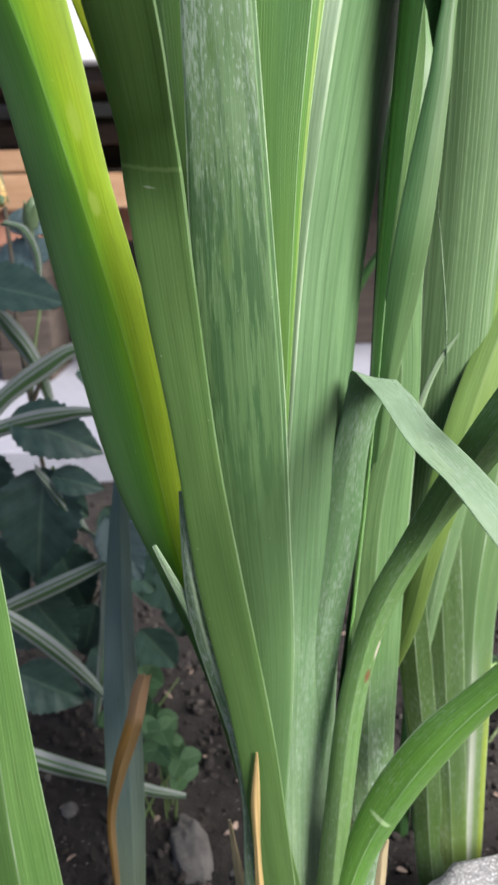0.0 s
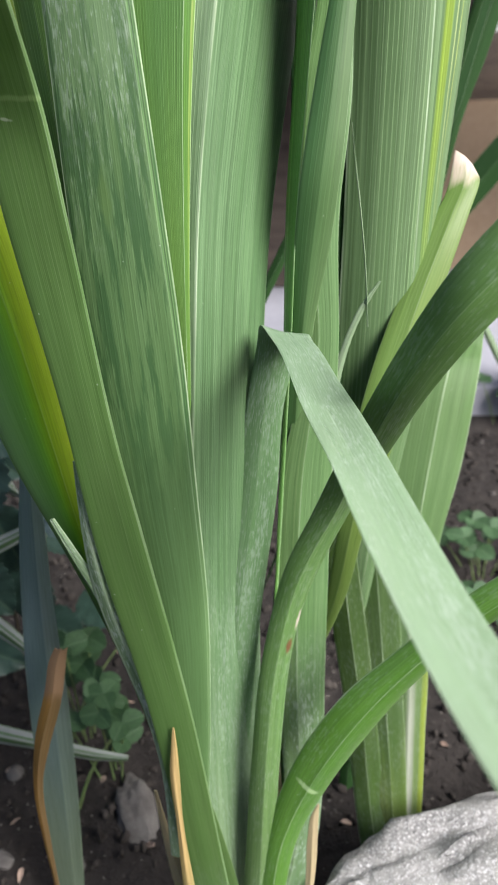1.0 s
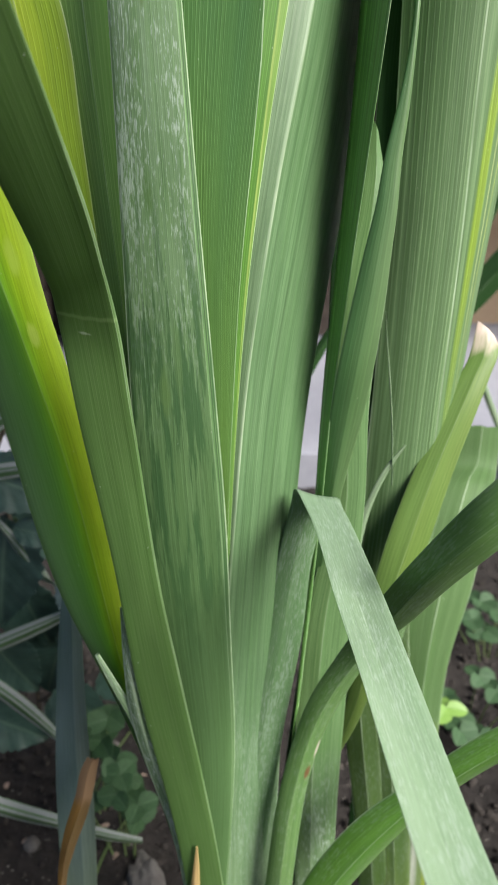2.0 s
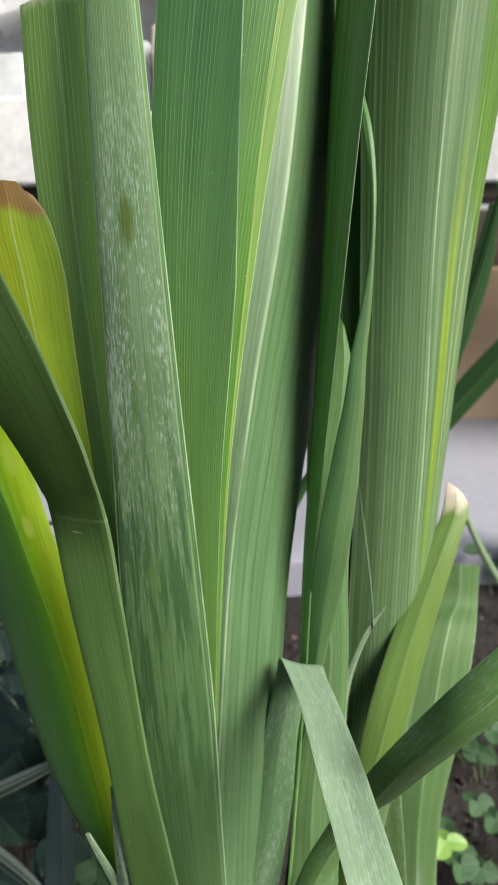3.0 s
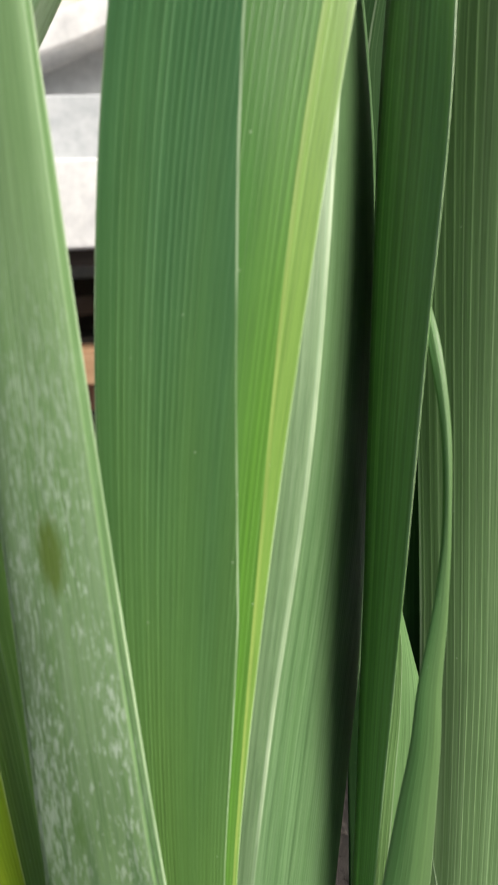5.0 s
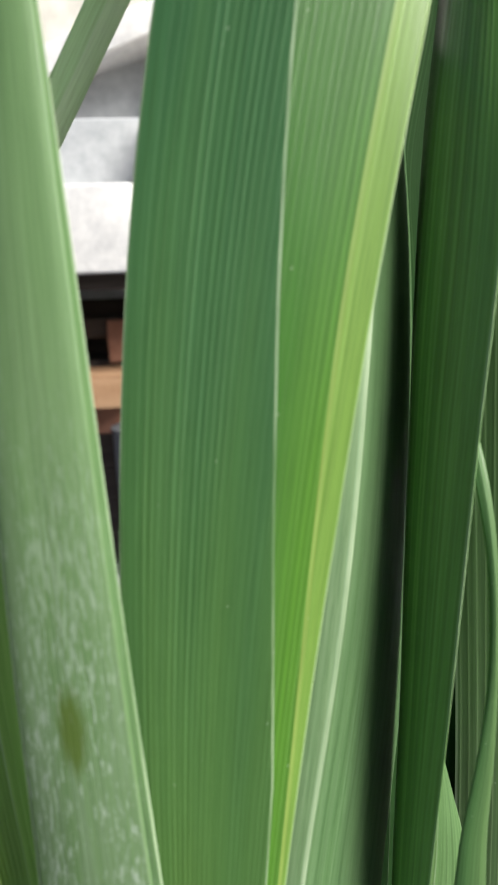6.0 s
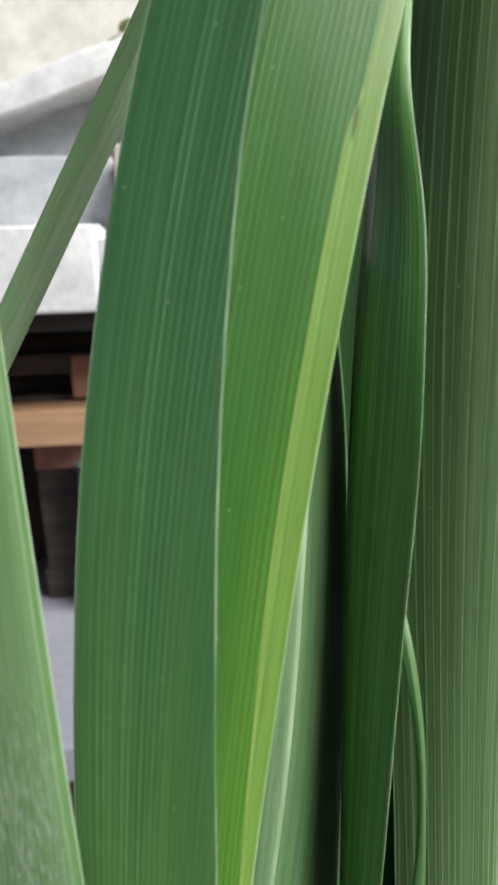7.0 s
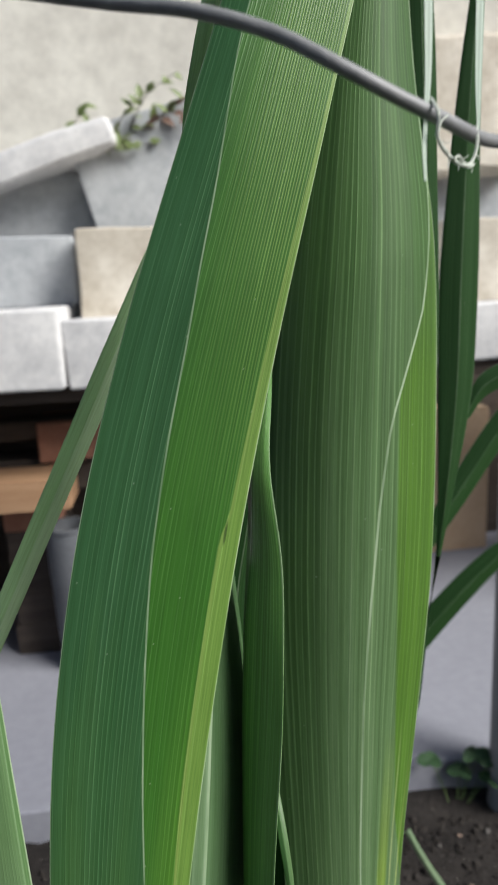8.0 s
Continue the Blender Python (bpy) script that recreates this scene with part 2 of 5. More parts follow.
LIME = (0.235, 0.40, 0.014)
MATS = {
    # dark-to-lime ramp: leaf colour plus sheen, shade and light passing through, painted in
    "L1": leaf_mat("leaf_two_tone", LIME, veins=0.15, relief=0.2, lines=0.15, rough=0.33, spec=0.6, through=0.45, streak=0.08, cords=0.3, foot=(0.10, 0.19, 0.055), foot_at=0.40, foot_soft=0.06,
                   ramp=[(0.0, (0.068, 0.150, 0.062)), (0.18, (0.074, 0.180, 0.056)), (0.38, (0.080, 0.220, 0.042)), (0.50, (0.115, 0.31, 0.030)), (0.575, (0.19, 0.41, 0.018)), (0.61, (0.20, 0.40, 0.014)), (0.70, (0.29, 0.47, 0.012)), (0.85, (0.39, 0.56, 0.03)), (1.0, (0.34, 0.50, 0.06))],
                   # the two paler blots paint the gloss on crumpled patches
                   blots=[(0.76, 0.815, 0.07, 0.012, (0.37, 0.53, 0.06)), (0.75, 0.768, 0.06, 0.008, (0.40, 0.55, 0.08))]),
    "L0": leaf_mat("leaf_waxy_sheath", (0.115, 0.215, 0.080), cords=0.2, veins=0.15, bloom=0.75, bloom_to=2.0, lines=0.75, rim=0.05),
    "L2": leaf_mat("leaf_creased", (0.108, 0.212, 0.058), through=0.42, veins=0.12, cords=0.28, streak=0.25, relief=0.3, lines=0.35, spots=0.35, bloom=0.45, bloom_to=0.16, crease=0.753, blots=[(0.42, 0.742, 0.10, 0.0009, (0.40, 0.50, 0.32))]),
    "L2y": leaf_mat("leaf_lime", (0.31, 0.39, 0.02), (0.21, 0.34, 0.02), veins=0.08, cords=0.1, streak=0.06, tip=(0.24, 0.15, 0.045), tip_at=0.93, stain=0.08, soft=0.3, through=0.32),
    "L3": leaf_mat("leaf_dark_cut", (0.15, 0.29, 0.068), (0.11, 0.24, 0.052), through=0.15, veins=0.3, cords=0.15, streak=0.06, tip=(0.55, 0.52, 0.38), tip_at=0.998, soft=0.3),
    "L4": leaf_mat("leaf_bloom", (0.136, 0.252, 0.096), (0.115, 0.225, 0.080), cords=0.3, streak=0.14, veins=0.10, keel=0.2, spec=0.5, bloom=0.55, bloom_right=0.2, lines=0.9, rim=0.006, relief=0.4, rough=0.5, bloom_to=0.78, bloom_from=0.60, foot=(0.092, 0.190, 0.060), foot_at=0.62,
                   blots=[(0.47, 0.735, 0.13, 0.012, (0.075, 0.13, 0.012)), (0.38, 0.652, 0.06, 0.010, (0.085, 0.175, 0.050)), (0.60, 0.575, 0.05, 0.02, (0.10, 0.195, 0.065)), (0.42, 0.56, 0.07, 0.012, (0.10, 0.195, 0.055)), (0.5, 0.50, 0.05, 0.03, (0.095, 0.19, 0.06))], stain=0.95, stain_in=(0.43, 0.64),
                   band=[(0.957, 0.004, 0.005, (0.040, 0.090, 0.030), 0.73, 0.03), (0.977, 0.003, 0.004, (0.050, 0.110, 0.038), 0.73, 0.03)]),
    "L5": leaf_mat("leaf_broad", (0.044, 0.134, 0.047), (0.040, 0.142, 0.017), through=0.10, blots=[(0.90, 0.684, 0.010, 0.005, (0.03, 0.06, 0.015))], spec=0.36, rim=0.0032, pitch=0.0015, cords=0.34, streak=0.1, veins=0.34, relief=0.6, lines=0.7, rough=0.36, foot=(0.105, 0.225, 0.045), foot_at=0.50, foot_soft=0.14,
                   ribs=1.0, ribs_at=0.74, band=[(0.85, 0.02, 0.15, (0.068, 0.192, 0.020), 0.61), (0.99, 0.012, 0.012, (0.140, 0.290, 0.058), 0.9),
                         ([(0.0, 1.06), (0.46, 1.06), (0.515, 1.02), (0.57, 0.975), (0.60, 0.96), (0.682, 0.965), (0.69, 1.0), (0.76, 1.035), (0.85, 1.085)], 0.085, 0.012, (0.155, 0.295, 0.052), 0.88, 0.05),
                         ([(0.0, 0.97), (0.46, 0.967), (0.515, 0.935), (0.57, 0.888), (0.60, 0.872), (0.682, 0.88), (0.69, 0.915), (0.76, 0.95), (0.85, 1.0)], 0.004, 0.010, (0.18, 0.305, 0.062), 0.88, 0.05),
                         ([(0.0, 0.97), (0.46, 0.967), (0.515, 0.935), (0.57, 0.888), (0.60, 0.872), (0.66, 0.875)], 0.003, 0.010, (0.24, 0.355, 0.08), 0.56, 0.06)]),
    # left face pale with sky sheen, right darker with shade, both in the colour
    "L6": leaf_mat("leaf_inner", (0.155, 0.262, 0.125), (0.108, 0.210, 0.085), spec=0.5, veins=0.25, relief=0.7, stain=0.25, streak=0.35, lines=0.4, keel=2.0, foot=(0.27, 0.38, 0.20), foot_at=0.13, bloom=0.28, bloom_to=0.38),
    # hanging end lighter than the stalk: sky sheen from above is put into its colour
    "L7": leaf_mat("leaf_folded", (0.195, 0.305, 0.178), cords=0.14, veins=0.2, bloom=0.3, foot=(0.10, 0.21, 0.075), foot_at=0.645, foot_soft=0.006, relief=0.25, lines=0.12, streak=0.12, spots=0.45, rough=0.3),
    # left half near black for shade, right half brightened: light is in the colour
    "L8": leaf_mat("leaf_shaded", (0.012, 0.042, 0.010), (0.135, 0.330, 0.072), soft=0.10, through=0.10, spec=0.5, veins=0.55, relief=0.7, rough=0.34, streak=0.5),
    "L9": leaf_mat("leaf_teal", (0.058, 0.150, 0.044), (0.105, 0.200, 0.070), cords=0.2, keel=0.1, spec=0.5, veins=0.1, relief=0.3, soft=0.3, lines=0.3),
    # upper part darker than the long foot: shade up there is put into the colour
    "L10": leaf_mat("leaf_ribbed", (0.064, 0.150, 0.036), (0.078, 0.166, 0.046), spec=0.32, rough=0.58, veins=0.75, relief=0.7, lines=0.8, rim=0.004, pitch=0.0021, streak=0.6, foot=(0.112, 0.210, 0.078), foot_at=0.71, foot_soft=0.10,
                    band=[([(0.47, 1.55), (0.57, 1.14), (0.62, 1.08), (0.68, 1.03), (0.75, 1.02)], 0.30, 0.02, (0.085, 0.200, 0.020), 0.80), ([(0.45, 0.79), (0.60, 0.84)], 0.003, 0.007, (0.36, 0.46, 0.18), 0.58, 0.03), ([(0.42, 0.82), (0.50, 0.88), (0.60, 0.97)], 0.003, 0.006, (0.30, 0.40, 0.10), 0.57, 0.03), ([(0.40, 0.68), (0.50, 0.70), (0.56, 0.74), (0.60, 0.75)], 0.035, 0.025, (0.20, 0.325, 0.032), 0.56)]),
    "L11": leaf_mat("leaf_yellow_green", (0.115, 0.205, 0.045), (0.130, 0.218, 0.045), spec=0.25, cords=0.2, streak=0.12, veins=0.15, lines=0.2, tip=(0.62, 0.52, 0.42), tip_at=0.982),
    "L13": leaf_mat("leaf_arching", (0.098, 0.212, 0.050), lines=0.25, cords=0.22, spots=0.4, veins=0.15, foot=(0.10, 0.185, 0.055), foot_at=0.35, bloom=0.15, bloom_to=2.0,
                    blots=[(0.82, 0.50, 0.10, 0.009, (0.16, 0.055, 0.03)), (0.93, 0.53, 0.05, 0.014, (0.55, 0.50, 0.40))]),
    "L14": leaf_mat("leaf_bright", (0.075, 0.195, 0.022), cords=0.2, veins=0.2, bloom=0.1, bloom_to=2.0, rough=0.34,
                    blots=[(0.5, 0.459, 0.3, 0.004, (0.32, 0.48, 0.22))]),
    "L15": leaf_mat("leaf_pale", (0.14, 0.26, 0.09), (0.115, 0.225, 0.08), veins=0.2, bloom=0.6, bloom_to=0.38),
    "B1": leaf_mat("leaf_torn", (0.085, 0.170, 0.050), rough=0.65, streak=0.2, veins=0.2, cords=0.25, bloom=0.1, bloom_to=0.5, foot=(0.115, 0.18, 0.04), foot_at=0.30, lines=0.6, both=True,
                   band=[(0.55, 0.05, 0.10, (0.32, 0.37, 0.27), 0.42, 0.1), (0.92, 0.06, 0.04, (0.19, 0.27, 0.02), 0.42, 0.08)]),
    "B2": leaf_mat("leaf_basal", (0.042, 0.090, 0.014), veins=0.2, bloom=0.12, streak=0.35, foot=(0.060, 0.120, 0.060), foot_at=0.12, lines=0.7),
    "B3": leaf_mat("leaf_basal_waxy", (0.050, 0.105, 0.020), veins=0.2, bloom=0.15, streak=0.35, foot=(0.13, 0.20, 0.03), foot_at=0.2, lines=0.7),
    "L23": leaf_mat("leaf_near", (0.088, 0.190, 0.046), veins=0.25, spots=0.3),
    "grey": leaf_mat("leaf_blue_grey", (0.125, 0.195, 0.195), (0.17, 0.24, 0.215), cords=0.25, veins=0.04, streak=0.04, lines=0.25, foot=(0.125, 0.175, 0.115), foot_at=0.45, bloom=0.0, rough=0.6, relief=0.3),
    "brown": leaf_mat("leaf_dried", (0.21, 0.115, 0.024), (0.10, 0.06, 0.02), cords=0.6, veins=0.4, spots=0, lines=0.1, through=0.1, tip=(0.19, 0.125, 0.065), tip_at=0.88, rough=0.7),
    "dry": leaf_mat("leaf_withered", (0.42, 0.31, 0.12), veins=0.3, spots=0, lines=0.1, foot=(0.25, 0.27, 0.09), foot_at=0.5, rough=0.7),
    "sheath": leaf_mat("leaf_sheath", (0.33, 0.34, 0.13), veins=0.3, spots=0, lines=0.2, tip=(0.42, 0.36, 0.20), tip_at=0.6, rough=0.6),
    # near-black green for leaves behind; L17 uses it to stand for shade
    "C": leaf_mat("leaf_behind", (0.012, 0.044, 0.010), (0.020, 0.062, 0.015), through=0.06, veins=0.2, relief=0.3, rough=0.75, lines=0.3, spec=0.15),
    "pale_edge": leaf_mat("leaf_slim", (0.24, 0.35, 0.20), veins=0.2, relief=0.2),
    # pale green raised well above a leaf's own, making up for blocked light
    "back": leaf_mat("leaf_side", (0.38, 0.58, 0.32), (0.48, 0.64, 0.42), cords=0.12, veins=0.1, through=0.5, streak=0.08),
    "striped": leaf_mat("leaf_variegated", (0.10, 0.20, 0.08), both=True, veins=0.1, spots=0, lines=0.6, relief=0.3, rough=0.5,
                        band=[(0.14, 0.10, 0.02, (0.42, 0.47, 0.42)), (0.86, 0.08, 0.02, (0.42, 0.47, 0.42)), (0.42, 0.05, 0.02, (0.36, 0.42, 0.36))]),
}


def foliage_mat(name, a, b, ribs=9.0, rough=0.45):
    """A small net-veined leaf: midrib and slanting side veins."""
    k = Mat(name)
    uv = k.uv("leaf")
    x, y, _ = k.xyz(uv)
    side = k.math("ABSOLUTE", x)
    slant = k.math("SINE", k.math("MULTIPLY", k.math("MULTIPLY_ADD", side, -0.35, y), ribs * 2 * math.pi))
    vein = k.math("MAXIMUM", k.band(x, 0.0, 0.02, 0.03), k.math("MULTIPLY", k.step(slant, 0.93, 0.06), 0.35))
    tone = k.noise(uv, 3.5, 4)
    colour = k.mix(k.step(tone, 0.5, 0.2), a, b)
    colour = k.mix(k.math("MULTIPLY", k.rand(), 0.3), colour, k.mix(0.5, colour, b))
    colour = k.mix(k.math("MULTIPLY", vein, 0.3), colour, k.mix(0.5, colour, (0.3, 0.42, 0.25)))
    k.bump(k.math("ADD", k.math("MULTIPLY", slant, -0.12), tone), 0.4, 0.0006)
    return k.done(colour, rough, 0.5)


def plain_mat(name, a, b, scale=30.0, rough=0.5, relief=0.2, metal=0.0, stretch=None):
    k = Mat(name)
    o = k.obj()
    n = k.noise(o, scale, 4, stretch=stretch)
    k.bump(n, relief, 0.0008)
    return k.done(k.mix(k.step(n, 0.5, 0.25), a, b), rough, 0.5, metal)


ROSELEAF = foliage_mat("rose_foliage", (0.028, 0.064, 0.050), (0.052, 0.102, 0.082), rough=0.4)
ROSEBLUE = foliage_mat("rose_foliage_blue", (0.060, 0.105, 0.115), (0.10, 0.15, 0.16))
CLOVER = foliage_mat("clover_foliage", (0.020, 0.058, 0.020), (0.038, 0.096, 0.030), 6.0, 0.7)
YOUNG = foliage_mat("young_foliage", (0.14, 0.28, 0.04), (0.20, 0.34, 0.07), 6.0)
WEED = foliage_mat("weed_foliage", (0.12, 0.18, 0.05), (0.22, 0.26, 0.10), 5.0)
REDDISH = foliage_mat("reddish_foliage", (0.16, 0.09, 0.07), (0.25, 0.15, 0.11), 5.0)
STEM = plain_mat("green_stem", (0.10, 0.16, 0.05), (0.16, 0.22, 0.08))
BARK = plain_mat("brown_stem", (0.06, 0.05, 0.035), (0.11, 0.09, 0.06))
PETAL = plain_mat("peach_petal", (0.80, 0.42, 0.12), (0.85, 0.62, 0.30), 60.0)
SEPAL = plain_mat("bud_green", (0.10, 0.17, 0.07), (0.18, 0.26, 0.14), 60.0)
WIRE = plain_mat("coated_wire", (0.21, 0.215, 0.22), (0.31, 0.315, 0.32), 160.0, 0.55, 0.5, 0.2)
THREAD = plain_mat("frayed_thread", (0.50, 0.55, 0.48), (0.66, 0.69, 0.62), 300.0, 0.9, 0.5)
TAPE = plain_mat("tie_tape", (0.40, 0.49, 0.41), (0.50, 0.58, 0.50), 120.0, 0.55, 0.3, stretch=(1, 1, 0.05))
SOIL = rough_mat("soil", (0.014, 0.012, 0.011), (0.046, 0.040, 0.036), 14, 120, 0.9, 0.006, 0.95, (0.72, (0.30, 0.27, 0.24)))
CRUMB = rough_mat("soil_crumb", (0.018, 0.015, 0.013), (0.070, 0.061, 0.054), 30, 200, 0.7, 0.002, 0.95)
PEBBLE = rough_mat("pebble", (0.07, 0.064, 0.06), (0.16, 0.15, 0.14), 40, 260, 0.4, 0.001, 0.8)
CONCRETE = rough_mat("concrete_floor", (0.26, 0.265, 0.305), (0.34, 0.345, 0.39), 3, 60, 0.25, 0.002, 0.8)
CARDBOARD = rough_mat("cardboard", (0.42, 0.30, 0.19), (0.55, 0.41, 0.28), 6, 90, 0.2, 0.001, 0.85)
LITTER = plain_mat("leaf_litter", (0.22, 0.15, 0.11), (0.42, 0.32, 0.26), 60.0, 0.9)
GRANITE = rough_mat("rough_stone", (0.27, 0.265, 0.26), (0.62, 0.615, 0.60), 45, 420, 1.0, 0.005, 0.85, (0.58, (0.80, 0.80, 0.80)))
BLOCK = rough_mat("speckled_block", (0.55, 0.55, 0.56), (0.86, 0.85, 0.84), 11, 70, 0.4, 0.002, 0.85, (0.68, (0.62, 0.61, 0.60)))
BEIGE = rough_mat("beige_stone", (0.52, 0.46, 0.37), (0.87, 0.82, 0.72), 9, 40, 0.25, 0.003, 0.85)
STUCCO = rough_mat("stucco", (0.58, 0.555, 0.50), (0.92, 0.895, 0.81), 3.2, 22, 0.25, 0.006, 0.9)
SLATE = rough_mat("grey_slab", (0.36, 0.38, 0.40), (0.62, 0.635, 0.645), 8, 50, 0.3, 0.002, 0.75)
PLANK = rough_mat("bare_plank", (0.30, 0.17, 0.09), (0.46, 0.29, 0.17), 5, 60, 0.4, 0.002, 0.75, stretch=(1, 14, 14))
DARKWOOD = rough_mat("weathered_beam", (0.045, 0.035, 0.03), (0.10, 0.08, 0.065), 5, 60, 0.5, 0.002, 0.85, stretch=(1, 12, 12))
BRICK = rough_mat("clay_brick", (0.28, 0.13, 0.085), (0.42, 0.22, 0.15), 12, 120, 0.6, 0.002, 0.9)
ZINC = rough_mat("grey_pail", (0.11, 0.115, 0.125), (0.17, 0.18, 0.195), 9, 120, 0.2, 0.001, 0.5)
POSTMAT = rough_mat("painted_post", (0.34, 0.33, 0.33), (0.52, 0.51, 0.51), 9, 120, 0.5, 0.002, 0.8, stretch=(6, 6, 1))


# ---- builders ----
def link(name, bm, mat, parent=None, label="", smooth=True):
    me = bpy.data.meshes.new(name)
    bm.normal_update()
    for e in bm.edges:
        e.smooth = len(e.link_faces) < 2 or e.calc_face_angle(0) < 0.62
    bm.to_mesh(me)
    bm.free()
    me.materials.append(mat)
    if smooth:
        me.polygons.foreach_set("use_smooth", [True] * len(me.polygons))
    ob = new(name, me)
    ob.parent = parent
    return tagged(ob, label)


def part(name, bm, mat, parent, label="", smooth=True):
    return link(name, bm, mat, parent, label, smooth)


def empty(name, at, label, category, group="", kind=""):
    ob = new(name)
    ob.location = at
    ob.empty_display_size = 0.02
    bpy.context.view_layer.update()
    return tagged(ob, label, category, group, kind)


def place(ob, parent):
    """Parent without a shift."""
    ob.parent = parent
    ob.matrix_parent_inverse = Matrix.Translation(parent.location).inverted()
    return ob


def spline(stations, steps):
    """Catmull-Rom through the stations, by chord length."""
    p = np.array(stations, float)
    n = len(p)
    d = np.maximum(np.linalg.norm(np.diff(p[:, :3], axis=0), axis=1), 1e-4)
    u = np.r_[0, np.cumsum(d)]
    tan = np.zeros_like(p)
    slope = np.diff(p, axis=0) / d[:, None]
    tan[0], tan[-1] = slope[0], slope[-1]
    tan[1:-1] = (slope[:-1] * d[1:, None] + slope[1:] * d[:-1, None]) / (d[:-1] + d[1:])[:, None]
    out = []
    for k in range(n - 1):
        for a in np.linspace(0, 1, steps, endpoint=k == n - 2):
            h = d[k]
            out.append((2 * a**3 - 3 * a**2 + 1) * p[k] + (a**3 - 2 * a**2 + a) * h * tan[k]
                       + (-2 * a**3 + 3 * a**2) * p[k + 1] + (a**3 - a**2) * h * tan[k + 1])
    return np.array(out)


def blade(stations, ridge=(0.5, 0.5), fold=0.0, thick=0.0014, curl=0.0, steps=7, cols=13, seed=0, ragged=0.0, wave=0.0004):
    """A sword leaf swept along its stations (centre and half-width): lens-shaped in section, folded along a ridge."""
    q = spline(stations, steps)
    c, h = q[:, :3], q[:, 3:]
    t = np.gradient(c, axis=0)
    t /= np.maximum(np.linalg.norm(t, axis=1), 1e-9)[:, None]
    arc = np.r_[0, np.cumsum(np.linalg.norm(np.diff(c, axis=0), axis=1))]
    vn = arc / arc[-1]
    half = np.linalg.norm(h, axis=1)
    nominal = 2 * half.max()
    nrm = np.cross(h, t)
    nrm /= np.maximum(np.linalg.norm(nrm, axis=1), 1e-9)[:, None]
    for k in range(len(nrm)):
        if k == 0 and nrm[0][1] > 0 or k > 0 and nrm[k] @ nrm[k - 1] < 0:
            nrm[k] *= -1
    base = [0.5 - 0.5 * math.cos(math.pi * k / (cols - 1)) for k in range(cols)]
    bm = bmesh.new()
    uvs = [bm.loops.layers.uv.new(n) for n in ("grain", "across", "along")]
    info, rings = {}, []
    for k in range(len(q)):
        rg = float(np.interp(vn[k], *zip(*ridge))) if isinstance(ridge, list) else ridge[0] + (ridge[1] - ridge[0]) * vn[k]
        cut = sorted(set(base) | {max(0.001, rg - 0.012), max(0.002, min(0.998, rg)), min(0.999, rg + 0.012)})
        ring = []
        for front in (1, -1):
            for s in (cut if front == 1 else cut[::-1]):
                tent = s / max(rg, 1e-3) if s < rg else (1 - s) / max(1 - rg, 1e-3)
                bow = curl * half[k] * (1 - (2 * s - 1) ** 2)
                lens = thick * 0.5 * (0.12 + 0.88 * math.sqrt(max(0.0, 4 * s * (1 - s))))
                wob = wave * noise.noise((s * 3 + seed * 7, arc[k] * 22, seed * 3.1))
                off = fold * half[k] * tent + bow + front * lens + wob
                end = ragged * noise.noise((s * 14, seed, 3)) if k == len(q) - 1 else 0.0
                v = bm.verts.new(Vector(c[k] + h[k] * (2 * s - 1) + nrm[k] * off + t[k] * end))
                info[v] = ((s * nominal + seed * 0.137, arc[k] + seed * 0.31), (s, s - rg), (vn[k], front * 0.5 + 0.5))
                ring.append(v)
        rings.append(ring)
    for a, b in zip(rings[:-1], rings[1:]):
        m = len(a)
        for i in range(m):
            bm.faces.new((a[i], a[(i + 1) % m], b[(i + 1) % m], b[i]))
    for ring in (rings[0][::-1], rings[-1]):
        m = len(ring)
        for i in range(m // 2 - 1):
            bm.faces.new((ring[i], ring[i + 1], ring[m - 2 - i], ring[m - 1 - i]))
    for f in bm.faces:
        for lp in f.loops:
            for layer, val in zip(uvs, info[lp.vert]):
                lp[layer].uv = val
    return bm


def rough_box(sx, sy, sz, cuts=3, jitter=0.004, bevel=0.008, seed=0):
    """A worn block: bevelled, its faces slightly uneven; its base rests at z = 0."""
    bm = bmesh.new()
    bmesh.ops.create_cube(bm, size=1.0)
    bmesh.ops.scale(bm, vec=(sx, sy, sz), verts=bm.verts)
    bmesh.ops.bevel(bm, geom=list(bm.edges), offset=min(bevel, 0.3 * min(sx, sy, sz)), segments=3, profile=0.6, affect="EDGES")
    bmesh.ops.subdivide_edges(bm, edges=[e for e in bm.edges if e.calc_length() > 0.3 * max(sx, sy, sz)], cuts=cuts, use_grid_fill=True)
    for v in bm.verts:
        v.co += Vector(noise.noise_vector(v.co * 9 + Vector((seed * 5.3, seed, 0)))) * jitter
        v.co.z += sz / 2
    return bm


def lathe(profile, seg=28):
    bm = bmesh.new()
    rings = [[bm.verts.new((r * math.cos(2 * math.pi * k / seg), r * math.sin(2 * math.pi * k / seg), z)) for k in range(seg)] for r, z in profile]
    for a, b in zip(rings[:-1], rings[1:]):
        for k in range(seg):
            bm.faces.new((a[k], a[(k + 1) % seg], b[(k + 1) % seg], b[k]))
    bm.faces.new(rings[0][::-1])
    bm.faces.new(rings[-1])
    return bm


